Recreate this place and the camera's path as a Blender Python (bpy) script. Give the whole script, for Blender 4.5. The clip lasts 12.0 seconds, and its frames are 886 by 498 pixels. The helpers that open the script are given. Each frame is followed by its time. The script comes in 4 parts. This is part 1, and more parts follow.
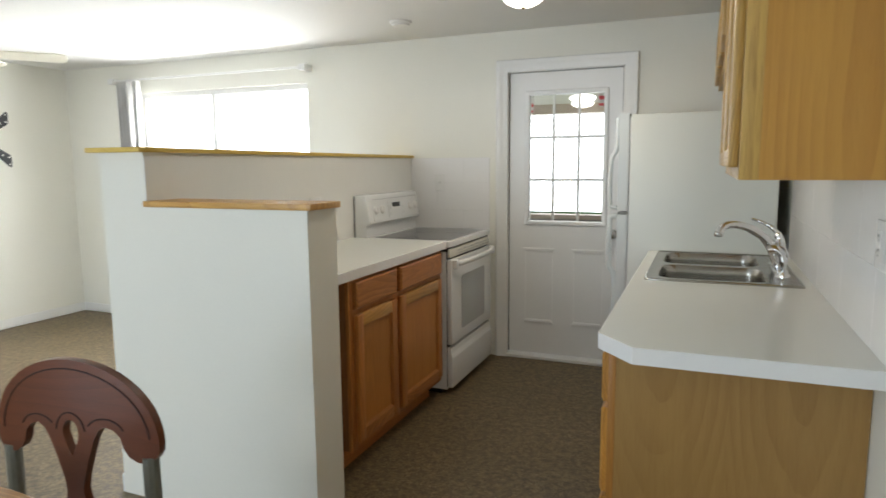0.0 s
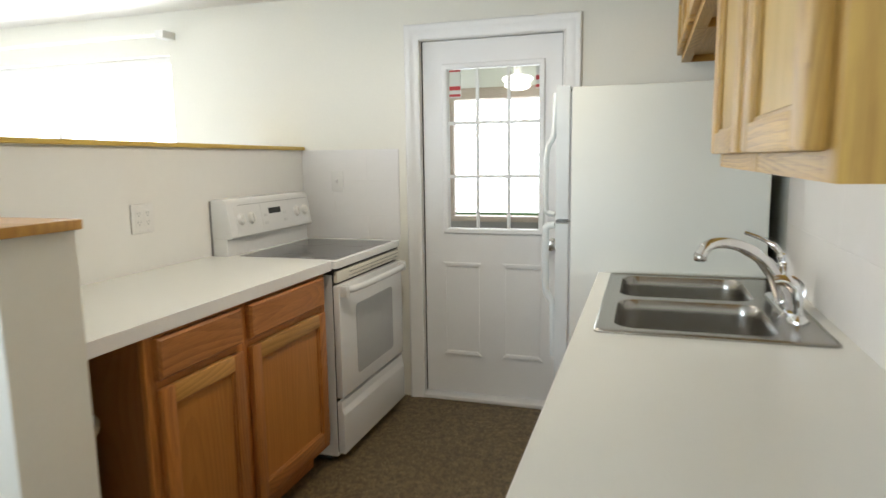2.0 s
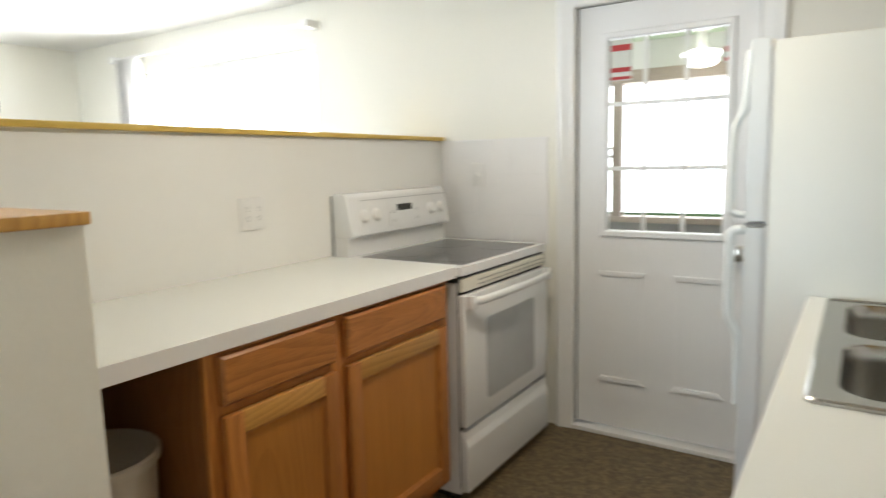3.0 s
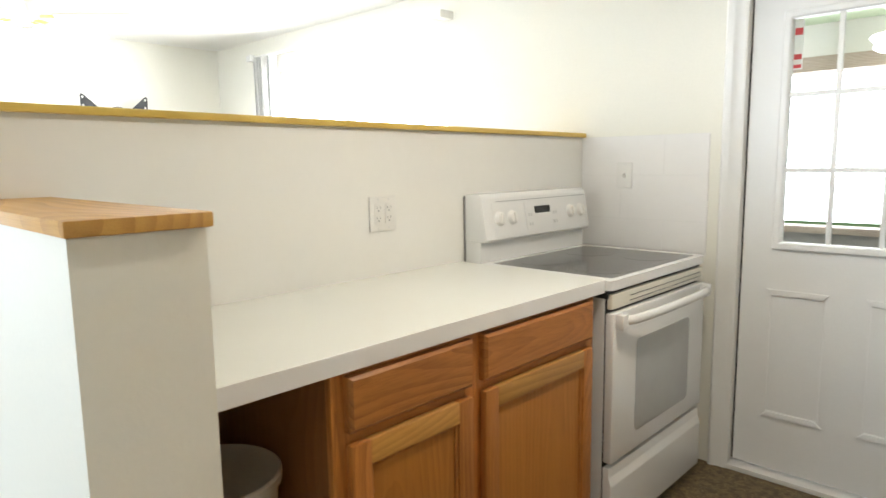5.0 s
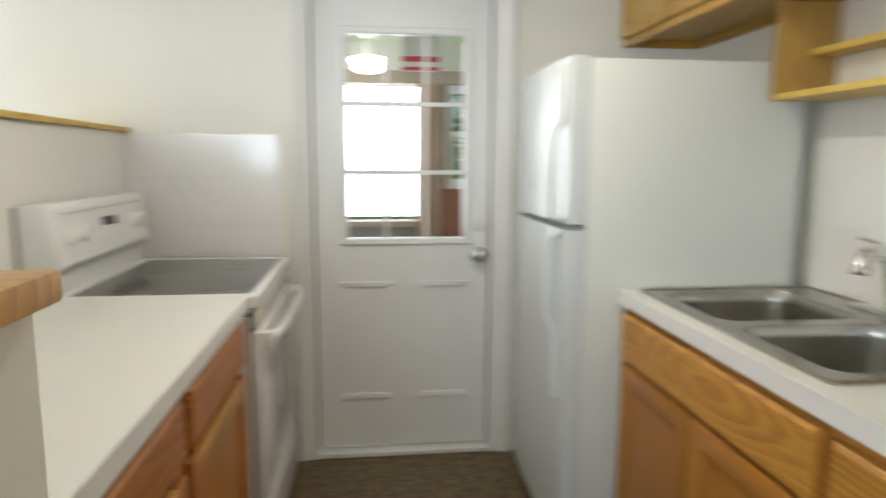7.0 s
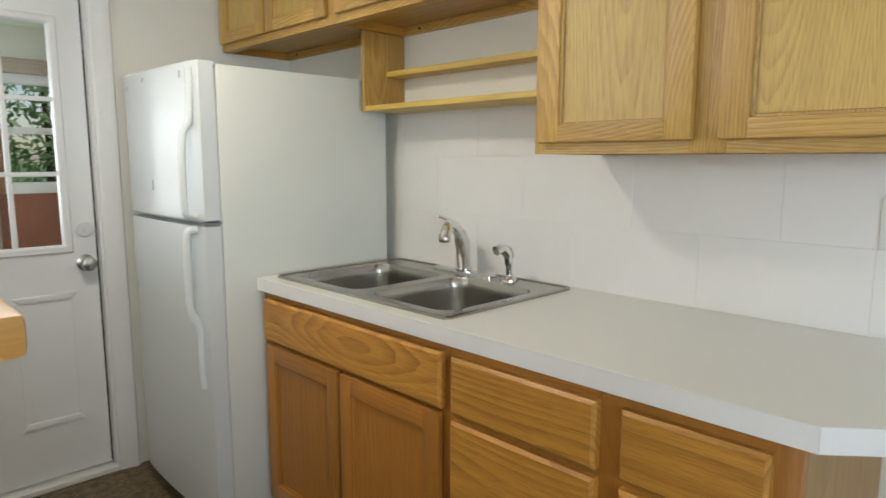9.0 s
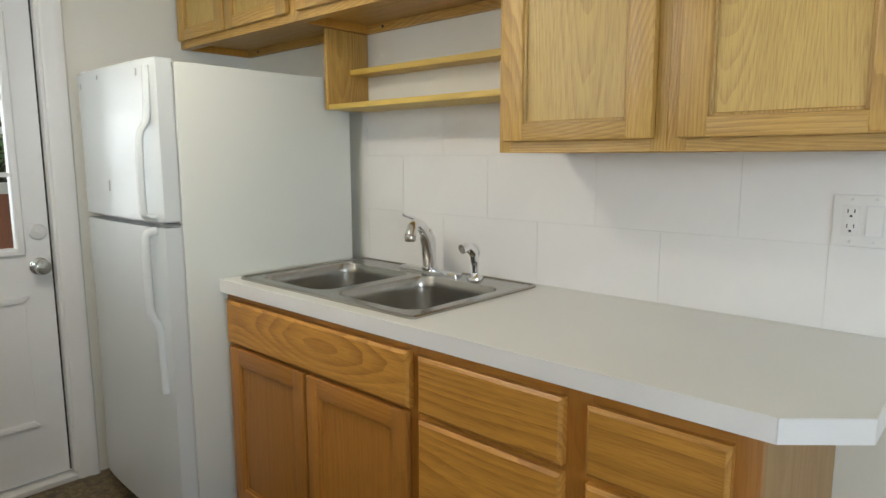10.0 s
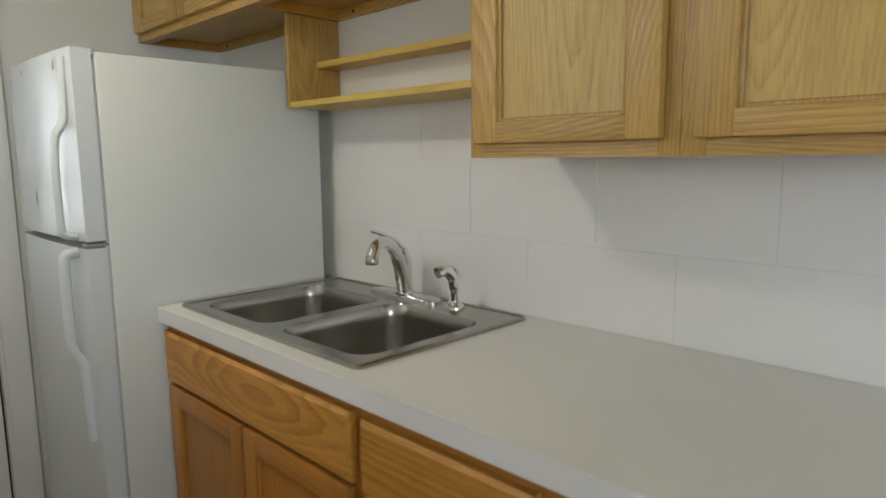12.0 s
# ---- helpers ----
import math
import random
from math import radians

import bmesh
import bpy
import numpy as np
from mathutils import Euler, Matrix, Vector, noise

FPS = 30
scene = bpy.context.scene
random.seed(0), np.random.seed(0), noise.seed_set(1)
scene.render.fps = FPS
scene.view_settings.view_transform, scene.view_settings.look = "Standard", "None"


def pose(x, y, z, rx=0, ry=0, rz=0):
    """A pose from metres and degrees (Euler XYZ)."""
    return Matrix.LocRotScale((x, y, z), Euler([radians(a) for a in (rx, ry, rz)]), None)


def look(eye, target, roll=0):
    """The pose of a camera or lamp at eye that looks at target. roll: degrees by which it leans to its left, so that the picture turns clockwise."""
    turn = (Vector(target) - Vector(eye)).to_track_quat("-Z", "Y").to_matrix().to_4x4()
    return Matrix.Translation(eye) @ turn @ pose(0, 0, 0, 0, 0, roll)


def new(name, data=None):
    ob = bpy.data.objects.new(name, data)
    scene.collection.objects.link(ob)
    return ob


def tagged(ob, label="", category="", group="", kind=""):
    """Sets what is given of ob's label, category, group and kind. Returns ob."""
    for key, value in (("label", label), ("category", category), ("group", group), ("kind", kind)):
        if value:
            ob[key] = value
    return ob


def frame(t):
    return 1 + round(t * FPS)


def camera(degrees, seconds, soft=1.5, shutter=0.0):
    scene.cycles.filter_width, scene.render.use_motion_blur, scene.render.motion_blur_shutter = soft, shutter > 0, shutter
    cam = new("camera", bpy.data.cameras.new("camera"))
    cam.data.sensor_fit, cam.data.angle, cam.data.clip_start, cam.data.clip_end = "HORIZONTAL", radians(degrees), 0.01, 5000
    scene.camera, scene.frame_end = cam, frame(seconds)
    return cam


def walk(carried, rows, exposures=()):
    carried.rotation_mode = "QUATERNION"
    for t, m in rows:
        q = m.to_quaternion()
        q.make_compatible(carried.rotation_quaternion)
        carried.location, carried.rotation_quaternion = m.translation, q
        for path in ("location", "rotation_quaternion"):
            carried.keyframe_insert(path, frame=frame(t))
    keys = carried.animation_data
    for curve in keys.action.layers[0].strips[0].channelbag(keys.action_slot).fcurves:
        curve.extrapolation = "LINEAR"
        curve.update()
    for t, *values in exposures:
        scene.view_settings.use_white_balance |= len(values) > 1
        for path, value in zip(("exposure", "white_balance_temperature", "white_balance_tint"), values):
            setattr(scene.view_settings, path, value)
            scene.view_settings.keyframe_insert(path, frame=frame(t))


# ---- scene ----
cam = camera(69.8, 12.0, shutter=0.6)
PATH = [
    (0, (0.621, 0.162, 1.373), (-0.13, 1.996, 1.106), -0.5),
    (0.5, (0.631, 0.229, 1.347), (-0.016, 2.102, 1.078), -0.7),
    (1, (0.642, 0.472, 1.349), (0.063, 2.367, 1.076), -0.7),
    (1.5, (0.607, 0.774, 1.33), (0.029, 2.668, 1.051), -0.7),
    (2, (0.536, 1.122, 1.357), (-0.066, 3.008, 1.074), -0.8),
    (2.5, (0.511, 1.454, 1.354), (-0.221, 3.293, 1.063), -1.2),
    (3, (0.478, 1.607, 1.309), (-0.611, 3.262, 1.035), -1.4),
    (3.2, (0.487, 1.637, 1.302), (-0.705, 3.219, 1.026), -1.3),
    (5, (0.261, 1.744, 1.304), (-1.107, 3.177, 1.035), -0.8),
    (5.5, (0.097, 1.747, 1.29), (-1.206, 3.239, 1.016), -0.7),
    (6, (-0.06, 1.806, 1.254), (-1.177, 3.442, 0.976), -0.2),
    (6.5, (-0.228, 1.806, 1.297), (-0.934, 3.656, 1.012), 0.0),
    (7, (-0.400, 1.724, 1.315), (-0.171, 3.690, 1.034), 0.3),
    (7.5, (-0.527, 1.638, 1.305), (0.312, 3.424, 1.038), 0.0),
    (7.7, (-0.567, 1.620, 1.305), (0.403, 3.343, 1.042), 0.3),
    (9.3, (-0.677, 1.629, 1.315), (0.75, 3.001, 1.036), -0.0),
    (9.5, (-0.677, 1.635, 1.312), (0.769, 2.989, 1.034), -0.0),
    (10, (-0.674, 1.627, 1.317), (0.789, 2.96, 1.033), -0.1),
    (10.5, (-0.643, 1.629, 1.313), (0.839, 2.942, 1.034), -0.2),
    (11, (-0.577, 1.607, 1.317), (0.908, 2.918, 1.037), -0.3),
    (11.5, (-0.456, 1.672, 1.302), (1.0, 3.015, 1.026), -0.4),
    (12, (-0.32, 1.753, 1.329), (1.088, 3.145, 1.048), -0.5),
]
EXPOSURES = [(0.0, -0.71), (0.5, -0.43), (1.0, -0.24), (1.5, -0.32), (2.5, -0.22), (5.0, 0.09), (5.5, -0.1), (6.5, -0.22), (7.0, -0.35), (7.5, -0.39), (9.5, -0.47), (10.5, -0.59), (11.0, -0.77), (12.0, -0.95)]
walk(cam, [(t, look(eye, target, roll)) for t, eye, target, roll in PATH], EXPOSURES)

# ---- world and light ----
world = bpy.data.worlds.new("world")
scene.world = world
world.use_nodes = True
wt = world.node_tree
sky = wt.nodes.new("ShaderNodeTexSky")
sky.sky_type, sky.sun_disc = "NISHITA", False
sky.sun_elevation, sky.sun_rotation = radians(55), radians(90)
wt.links.new(sky.outputs[0], wt.nodes["Background"].inputs[0])
wt.nodes["Background"].inputs[1].default_value = 0.15


def lamp(name, kind, m, energy, color=(1, 1, 1), size=1.0, size_y=None):
    data = bpy.data.lights.new(name, kind)
    data.energy, data.color = energy, color
    if kind == "AREA":
        data.shape, data.size, data.size_y = "RECTANGLE", size, size_y or size
    elif kind == "SUN":
        data.angle = radians(size)
    else:
        data.shadow_soft_size = size
    ob = new(name, data)
    ob.matrix_world = m
    return ob


H_LAMP = 2.098
lamp("sun", "SUN", look((10, 3, 14), (0, 3, 0)), 5.0, (1.0, 0.95, 0.88), 0.5)
lamp("window_daylight", "AREA", look((-3.12, 4.66, 1.46), (-3.12, 0, 1.25)), 112, (0.95, 0.98, 1.0), 1.95, 1.25)
lamp("rear_window_daylight", "AREA", look((-1.9, -2.28, 1.35), (-1.9, 3, 1.2)), 155, (0.74, 0.87, 1.0), 2.2, 1.3)
lamp("living_window_daylight", "AREA", look((-4.99, 1.96, 1.03), (0, 1.96, 1.03)), 60, (0.87, 0.92, 1.0), 1.6, 1.82)
lamp("ceiling_bulb", "AREA", pose(-0.22, 3.26, H_LAMP), 11.8, (1.0, 0.905, 0.765), 0.09)
lamp("porch_daylight", "AREA", look((-1.18, 6.46, 1.36), (-0.95, 0, 1.1)), 42, (0.89, 0.95, 1.0), 2.27, 0.95)

# ---- materials ----


def material(name):
    m = bpy.data.materials.new(name)
    m.use_nodes = True
    return m, m.node_tree, m.node_tree.nodes["Principled BSDF"]


def node(t, kind, **values):
    n = t.nodes.new(kind)
    for key, value in values.items():
        n.inputs[key.replace("_", " ")].default_value = value
    return n


def mixed(t, fac, a, b):
    n = t.nodes.new("ShaderNodeMix")
    n.data_type = "RGBA"
    for slot, value in ((0, fac), (6, a), (7, b)):
        if isinstance(value, (tuple, float, int)):
            n.inputs[slot].default_value = (*value, 1) if isinstance(value, tuple) else value
        else:
            t.links.new(value, n.inputs[slot])
    return n.outputs[2]


def ramp(t, source, low, high):
    n = t.nodes.new("ShaderNodeMapRange")
    n.inputs[1].default_value, n.inputs[2].default_value = low, high
    t.links.new(source, n.inputs[0])
    return n.outputs[0]


def surface(name, base, rough=0.5, metal=0.0, vary=0.06, scale=3.0, grain=60.0, bump=0.03, coat=0.0, rough_vary=0.1):
    """A painted, moulded or metal surface: broad stains, fine grain and a slight relief."""
    m, t, p = material(name)
    co = t.nodes.new("ShaderNodeTexCoord")
    broad = node(t, "ShaderNodeTexNoise", Scale=scale, Detail=4.0)
    fine = node(t, "ShaderNodeTexNoise", Scale=grain, Detail=3.0)
    for n in (broad, fine):
        t.links.new(co.outputs["Object"], n.inputs["Vector"])
    dark = tuple(c * (1 - 2.2 * vary) for c in base)
    c1 = mixed(t, ramp(t, broad.outputs[0], 0.3, 0.7), dark, base)
    c2 = mixed(t, ramp(t, fine.outputs[0], 0.35, 0.7), tuple(c * (1 - vary) for c in base), base)
    t.links.new(mixed(t, 0.5, c1, c2), p.inputs["Base Color"])
    r = t.nodes.new("ShaderNodeMapRange")
    r.inputs[3].default_value, r.inputs[4].default_value = rough * (1 - rough_vary), min(1, rough * (1 + rough_vary))
    t.links.new(broad.outputs[0], r.inputs[0])
    t.links.new(r.outputs[0], p.inputs["Roughness"])
    p.inputs["Metallic"].default_value = metal
    p.inputs["Coat Weight"].default_value = coat
    if bump:
        b = node(t, "ShaderNodeBump", Strength=bump, Distance=0.01)
        t.links.new(fine.outputs[0], b.inputs["Height"])
        t.links.new(b.outputs[0], p.inputs["Normal"])
    return m


def wood(name, light, dark, axis, rough=0.38, rings=150.0, spread=1.0, pore=0.7, ringed=0.5, along=1.0, pore_scale=470.0):
    """Varnished wood sawn from a log that wanders: its growth rings, cut by the board, give arches and straight
    grain; each board comes from another place in the log."""
    m, t, p = material(name)
    k = "xyz".index(axis)

    def math_node(op, a, b):
        n = t.nodes.new("ShaderNodeMath")
        n.operation = op
        for slot, value in ((0, a), (1, b)):
            if isinstance(value, (float, int)):
                n.inputs[slot].default_value = value
            else:
                t.links.new(value, n.inputs[slot])
        return n.outputs[0]

    def stretched(source, cross, length):
        n = t.nodes.new("ShaderNodeMapping")
        scale = [cross] * 3
        scale[k] = length
        n.inputs["Scale"].default_value = scale
        t.links.new(source, n.inputs[0])
        return n.outputs[0]

    def noise_of(source, scale, detail=2.0, roughness=0.5):
        n = node(t, "ShaderNodeTexNoise", Scale=scale, Detail=detail, Roughness=roughness)
        t.links.new(source, n.inputs["Vector"])
        return n.outputs[0]

    co = t.nodes.new("ShaderNodeTexCoord")
    info = t.nodes.new("ShaderNodeObjectInfo")
    comb = t.nodes.new("ShaderNodeCombineXYZ")
    for c, f in enumerate((17.0, 31.0, 23.0)):
        t.links.new(math_node("MULTIPLY", info.outputs["Random"], f), comb.inputs[c])
    shift = t.nodes.new("ShaderNodeVectorMath")
    shift.operation = "ADD"
    t.links.new(co.outputs["Object"], shift.inputs[0])
    t.links.new(comb.outputs[0], shift.inputs[1])
    place = shift.outputs[0]
    sep = t.nodes.new("ShaderNodeSeparateXYZ")
    t.links.new(place, sep.inputs[0])
    # distance from the wandering pith
    total = None
    for c in range(3):
        if c != k:
            d = math_node("PINGPONG", sep.outputs[c], 0.17)
            d = math_node("MULTIPLY", d, d)
            total = d if total is None else math_node("ADD", total, d)
    wander = math_node("MULTIPLY", math_node("SUBTRACT", noise_of(stretched(place, 0.35, 0.75 * along), 1.6, 0.0), 0.25), 0.32)
    total = math_node("ADD", total, math_node("MULTIPLY", wander, wander))
    r = math_node("SQRT", total, 0.0)
    r = math_node("ADD", r, math_node("MULTIPLY", noise_of(stretched(place, 1.0, 0.10), 14.0, 2.0), 0.013))
    turn = math_node("FRACT", math_node("MULTIPLY", r, rings), 0.0)
    late = ramp(t, turn, 0.30, 0.92)
    # rings stand out in some stretches and fade in others
    late = math_node("MULTIPLY", late, ramp(t, noise_of(stretched(place, 1.0, 0.3), 9.0), 0.25, 0.6))
    pores = noise_of(stretched(place, 1.0, 0.035), pore_scale, 1.0)
    streak = noise_of(stretched(place, 1.0, 0.03), 40.0, 3.0)
    line = tuple((1 - ringed) * a + ringed * b for a, b in zip(light, dark))
    soft = tuple(0.80 * a + 0.20 * b for a, b in zip(light, dark))
    mid = tuple(0.25 * a + 0.75 * b for a, b in zip(light, dark))
    body = mixed(t, ramp(t, streak, 0.42, 0.72), light, soft)
    ring = mixed(t, late, body, line)
    deep = math_node("MULTIPLY", ramp(t, pores, 0.51, 0.60), math_node("MULTIPLY", math_node("ADD", math_node("MULTIPLY", late, 0.45), 0.55), pore))
    grain = mixed(t, deep, ring, mid)
    tone = t.nodes.new("ShaderNodeHueSaturation")
    tv = t.nodes.new("ShaderNodeMapRange")
    tv.inputs[3].default_value, tv.inputs[4].default_value = 1 - 0.13 * spread, 1 + 0.1 * spread
    t.links.new(info.outputs["Random"], tv.inputs[0])
    t.links.new(tv.outputs[0], tone.inputs["Value"])
    t.links.new(grain, tone.inputs["Color"])
    t.links.new(tone.outputs[0], p.inputs["Base Color"])
    rr = t.nodes.new("ShaderNodeMapRange")
    rr.inputs[3].default_value, rr.inputs[4].default_value = rough - 0.07, rough + 0.1
    t.links.new(streak, rr.inputs[0])
    t.links.new(rr.outputs[0], p.inputs["Roughness"])
    b = node(t, "ShaderNodeBump", Strength=0.12, Distance=0.002)
    t.links.new(pores, b.inputs["Height"])
    t.links.new(b.outputs[0], p.inputs["Normal"])
    return m


def speckled_vinyl():
    m, t, p = material("brown_speckled_vinyl")
    co = t.nodes.new("ShaderNodeTexCoord")
    cells = node(t, "ShaderNodeTexVoronoi", Scale=70.0)
    flecks = node(t, "ShaderNodeTexVoronoi", Scale=150.0)
    worn = node(t, "ShaderNodeTexNoise", Scale=1.3, Detail=5.0)
    warp = node(t, "ShaderNodeTexNoise", Scale=30.0, Detail=3.0)
    for n in (cells, flecks, worn, warp):
        t.links.new(co.outputs["Object"], n.inputs["Vector"])
    a = mixed(t, ramp(t, cells.outputs["Color"], 0.15, 0.85), (0.078, 0.052, 0.023), (0.190, 0.132, 0.060))
    b = mixed(t, ramp(t, flecks.outputs["Color"], 0.55, 0.95), a, (0.24, 0.182, 0.10))
    c = mixed(t, ramp(t, warp.outputs[0], 0.45, 0.75), b, (0.062, 0.045, 0.022))
    d = mixed(t, ramp(t, worn.outputs[0], 0.35, 0.75), c, (0.095, 0.069, 0.033))
    t.links.new(mixed(t, 0.3, c, d), p.inputs["Base Color"])
    r = t.nodes.new("ShaderNodeMapRange")
    r.inputs[3].default_value, r.inputs[4].default_value = 0.42, 0.62
    t.links.new(worn.outputs[0], r.inputs[0])
    t.links.new(r.outputs[0], p.inputs["Roughness"])
    p.inputs["Specular IOR Level"].default_value = 0.5
    bp = node(t, "ShaderNodeBump", Strength=0.15, Distance=0.002)
    t.links.new(cells.outputs["Distance"], bp.inputs["Height"])
    t.links.new(bp.outputs[0], p.inputs["Normal"])
    return m


def glass_material():
    m, t, p = material("window_glass")
    p.inputs["Base Color"].default_value = (1, 1, 1, 1)
    p.inputs["Roughness"].default_value = 0.0
    p.inputs["Transmission Weight"].default_value = 1.0
    p.inputs["IOR"].default_value = 1.02
    return m


def glow(name, color, strength):
    m, t, p = material(name)
    p.inputs["Base Color"].default_value = (0.9, 0.9, 0.88, 1)
    p.inputs["Emission Color"].default_value = (*color, 1)
    p.inputs["Emission Strength"].default_value = strength
    return m


def translucent(name, color, through_it):
    """A sheet that lets a part of the light through, scattered."""
    m, t, p = material(name)
    co = t.nodes.new("ShaderNodeTexCoord")
    stain = node(t, "ShaderNodeTexNoise", Scale=2.5, Detail=4.0)
    t.links.new(co.outputs["Object"], stain.inputs["Vector"])
    tint = mixed(t, ramp(t, stain.outputs[0], 0.3, 0.7), tuple(0.85 * c for c in color), color)
    tr = t.nodes.new("ShaderNodeBsdfTranslucent")
    mix = t.nodes.new("ShaderNodeMixShader")
    mix.inputs[0].default_value = through_it
    p.inputs["Roughness"].default_value = 0.5
    for socket in (p.inputs["Base Color"], tr.inputs["Color"]):
        t.links.new(tint, socket)
    t.links.new(p.outputs[0], mix.inputs[1])
    t.links.new(tr.outputs[0], mix.inputs[2])
    t.links.new(mix.outputs[0], t.nodes["Material Output"].inputs[0])
    return m


M = {}
M["wall"] = surface("cream_wall_paint", (0.80, 0.782, 0.70), 0.55, vary=0.03, scale=1.2, grain=90, bump=0.05)
M["ceiling"] = surface("white_ceiling_paint", (0.82, 0.81, 0.78), 0.7, vary=0.03, scale=1.0, grain=70, bump=0.12)
M["trim"] = surface("white_gloss_trim_paint", (0.80, 0.79, 0.76), 0.35, vary=0.03, scale=5, grain=80, bump=0.02)
M["doorpaint"] = surface("white_door_paint", (0.79, 0.79, 0.78), 0.38, vary=0.025, scale=4, grain=110, bump=0.03)
M["tile"] = surface("white_glazed_tile", (0.835, 0.82, 0.80), 0.14, vary=0.02, scale=5, grain=30, bump=0.012)
M["splash"] = surface("glossy_white_splash_sheet", (0.84, 0.828, 0.785), 0.10, vary=0.02, scale=4, grain=30, bump=0.01)
M["grout"] = surface("pale_grout", (0.79, 0.775, 0.75), 0.8, vary=0.06, scale=9, grain=200, bump=0.1)
M["laminate"] = surface("white_laminate", (0.79, 0.795, 0.742), 0.20, vary=0.02, scale=2, grain=160, bump=0.0, rough_vary=0.06)
M["laminate_edge"] = surface("white_laminate_edge", (0.80, 0.79, 0.77), 0.33, vary=0.025, scale=4, grain=160, bump=0.01)
M["enamel"] = surface("white_appliance_enamel", (0.80, 0.80, 0.785), 0.22, vary=0.02, scale=3, grain=70, bump=0.01)
M["fridgedoor"] = surface("white_fridge_door_enamel", (0.66, 0.695, 0.69), 0.22, vary=0.02, scale=1.5, grain=120, bump=0.06)
M["fridge"] = surface("white_textured_fridge_steel", (0.70, 0.715, 0.66), 0.34, vary=0.025, scale=1.5, grain=240, bump=0.10)
M["plastic"] = surface("white_plastic", (0.78, 0.77, 0.74), 0.35, vary=0.02, scale=9, grain=120, bump=0.01)
M["vent"] = surface("cream_vent_enamel", (0.78, 0.745, 0.64), 0.35, vary=0.04, scale=8)
M["gasket"] = surface("grey_gasket", (0.30, 0.30, 0.29), 0.7, vary=0.1, scale=20)
M["dark"] = surface("dark_gap", (0.02, 0.02, 0.02), 0.7, vary=0.1, scale=20)
M["cooktop"] = surface("grey_ceramic_glass", (0.10, 0.10, 0.097), 0.12, vary=0.08, scale=9, grain=260, bump=0.0)
M["burner"] = surface("dark_burner_print", (0.055, 0.055, 0.054), 0.12, vary=0.1, scale=12, bump=0.0)
M["ovenglass"] = surface("grey_oven_window", (0.47, 0.475, 0.47), 0.15, vary=0.05, scale=9, grain=300, bump=0.0)
M["display"] = surface("black_display", (0.015, 0.016, 0.015), 0.12, vary=0.1, bump=0)
M["panelgrey"] = surface("pale_grey_panel", (0.70, 0.70, 0.69), 0.3, vary=0.02, bump=0)
M["faint"] = surface("faint_grey_print", (0.60, 0.60, 0.59), 0.5, vary=0.02, bump=0)
M["print"] = surface("grey_print", (0.35, 0.35, 0.35), 0.5, vary=0.02, bump=0)
M["steel"] = surface("brushed_stainless_steel", (0.42, 0.40, 0.365), 0.24, 1.0, vary=0.05, scale=4, grain=140, bump=0.0, rough_vary=0.08)
M["chrome"] = surface("chrome", (0.78, 0.78, 0.78), 0.06, 1.0, vary=0.02, bump=0)
M["nickel"] = surface("satin_nickel", (0.50, 0.48, 0.44), 0.25, 1.0, vary=0.04, bump=0)
M["brass"] = surface("polished_brass", (0.75, 0.55, 0.22), 0.18, 1.0, vary=0.04, bump=0)
M["black"] = surface("black_powder_coat", (0.02, 0.02, 0.022), 0.45, vary=0.1, bump=0.02)
M["blade"] = surface("cream_fan_blade", (0.72, 0.69, 0.58), 0.4, vary=0.06, scale=6)
M["slat"] = surface("grey_vinyl_blind", (0.74, 0.73, 0.71), 0.5, vary=0.05, scale=6)
M["bin"] = surface("beige_plastic_bin", (0.52, 0.48, 0.41), 0.4, vary=0.04, scale=8)
M["postgreen"] = surface("grey_green_painted_wood", (0.16, 0.155, 0.12), 0.45, vary=0.15, scale=20, grain=90, bump=0.08)
M["vinyl"] = speckled_vinyl()
M["glass"] = glass_material()
M["lampglass"] = glow("lit_opal_glass", (1.0, 0.93, 0.82), 6.0)
M["porchlamp"] = glow("porch_lit_globe", (1.0, 0.97, 0.92), 5.0)
OAK_L, OAK_D = (0.562, 0.349, 0.090), (0.20, 0.078, 0.013)
AMB_L, AMB_D = (0.46, 0.198, 0.035), (0.17, 0.050, 0.008)
RED_L, RED_D = (0.49, 0.195, 0.045), (0.19, 0.052, 0.010)
for a in "xyz":
    M["oak_" + a] = wood("honey_oak_" + a, OAK_L, OAK_D, a, rings=150, pore=0.62, ringed=0.46)
    M["amber_" + a] = wood("amber_oak_" + a, AMB_L, AMB_D, a, rings=90, pore=0.35, ringed=0.22)
    M["red_" + a] = wood("reddish_oak_" + a, RED_L, RED_D, a, rings=95, pore=0.6, ringed=0.5)
    M["pine_" + a] = wood("varnished_pine_" + a, (0.65, 0.46, 0.100), (0.45, 0.27, 0.045), a, rings=60, pore=0.3, ringed=0.45)
M["oakpanel_z"] = wood("honey_oak_panel", (0.584, 0.396, 0.110), (0.24, 0.120, 0.026), "z", rings=190, pore=0.6, ringed=0.26, along=0.6, spread=0.6)
M["cap_x"] = wood("varnished_cap_wood", (0.60, 0.335, 0.085), (0.32, 0.13, 0.028), "x", rings=60, pore=0.3)
M["golddrawer_y"] = wood("golden_oak_drawer", (0.60, 0.295, 0.052), (0.19, 0.056, 0.008), "y", rings=105, pore=0.6, ringed=0.5, along=1.0)
M["pale_z"] = wood("pale_oak_veneer", (0.36, 0.205, 0.062), (0.22, 0.105, 0.028), "z", rings=60, spread=0.3, pore=0.35, ringed=0.35)
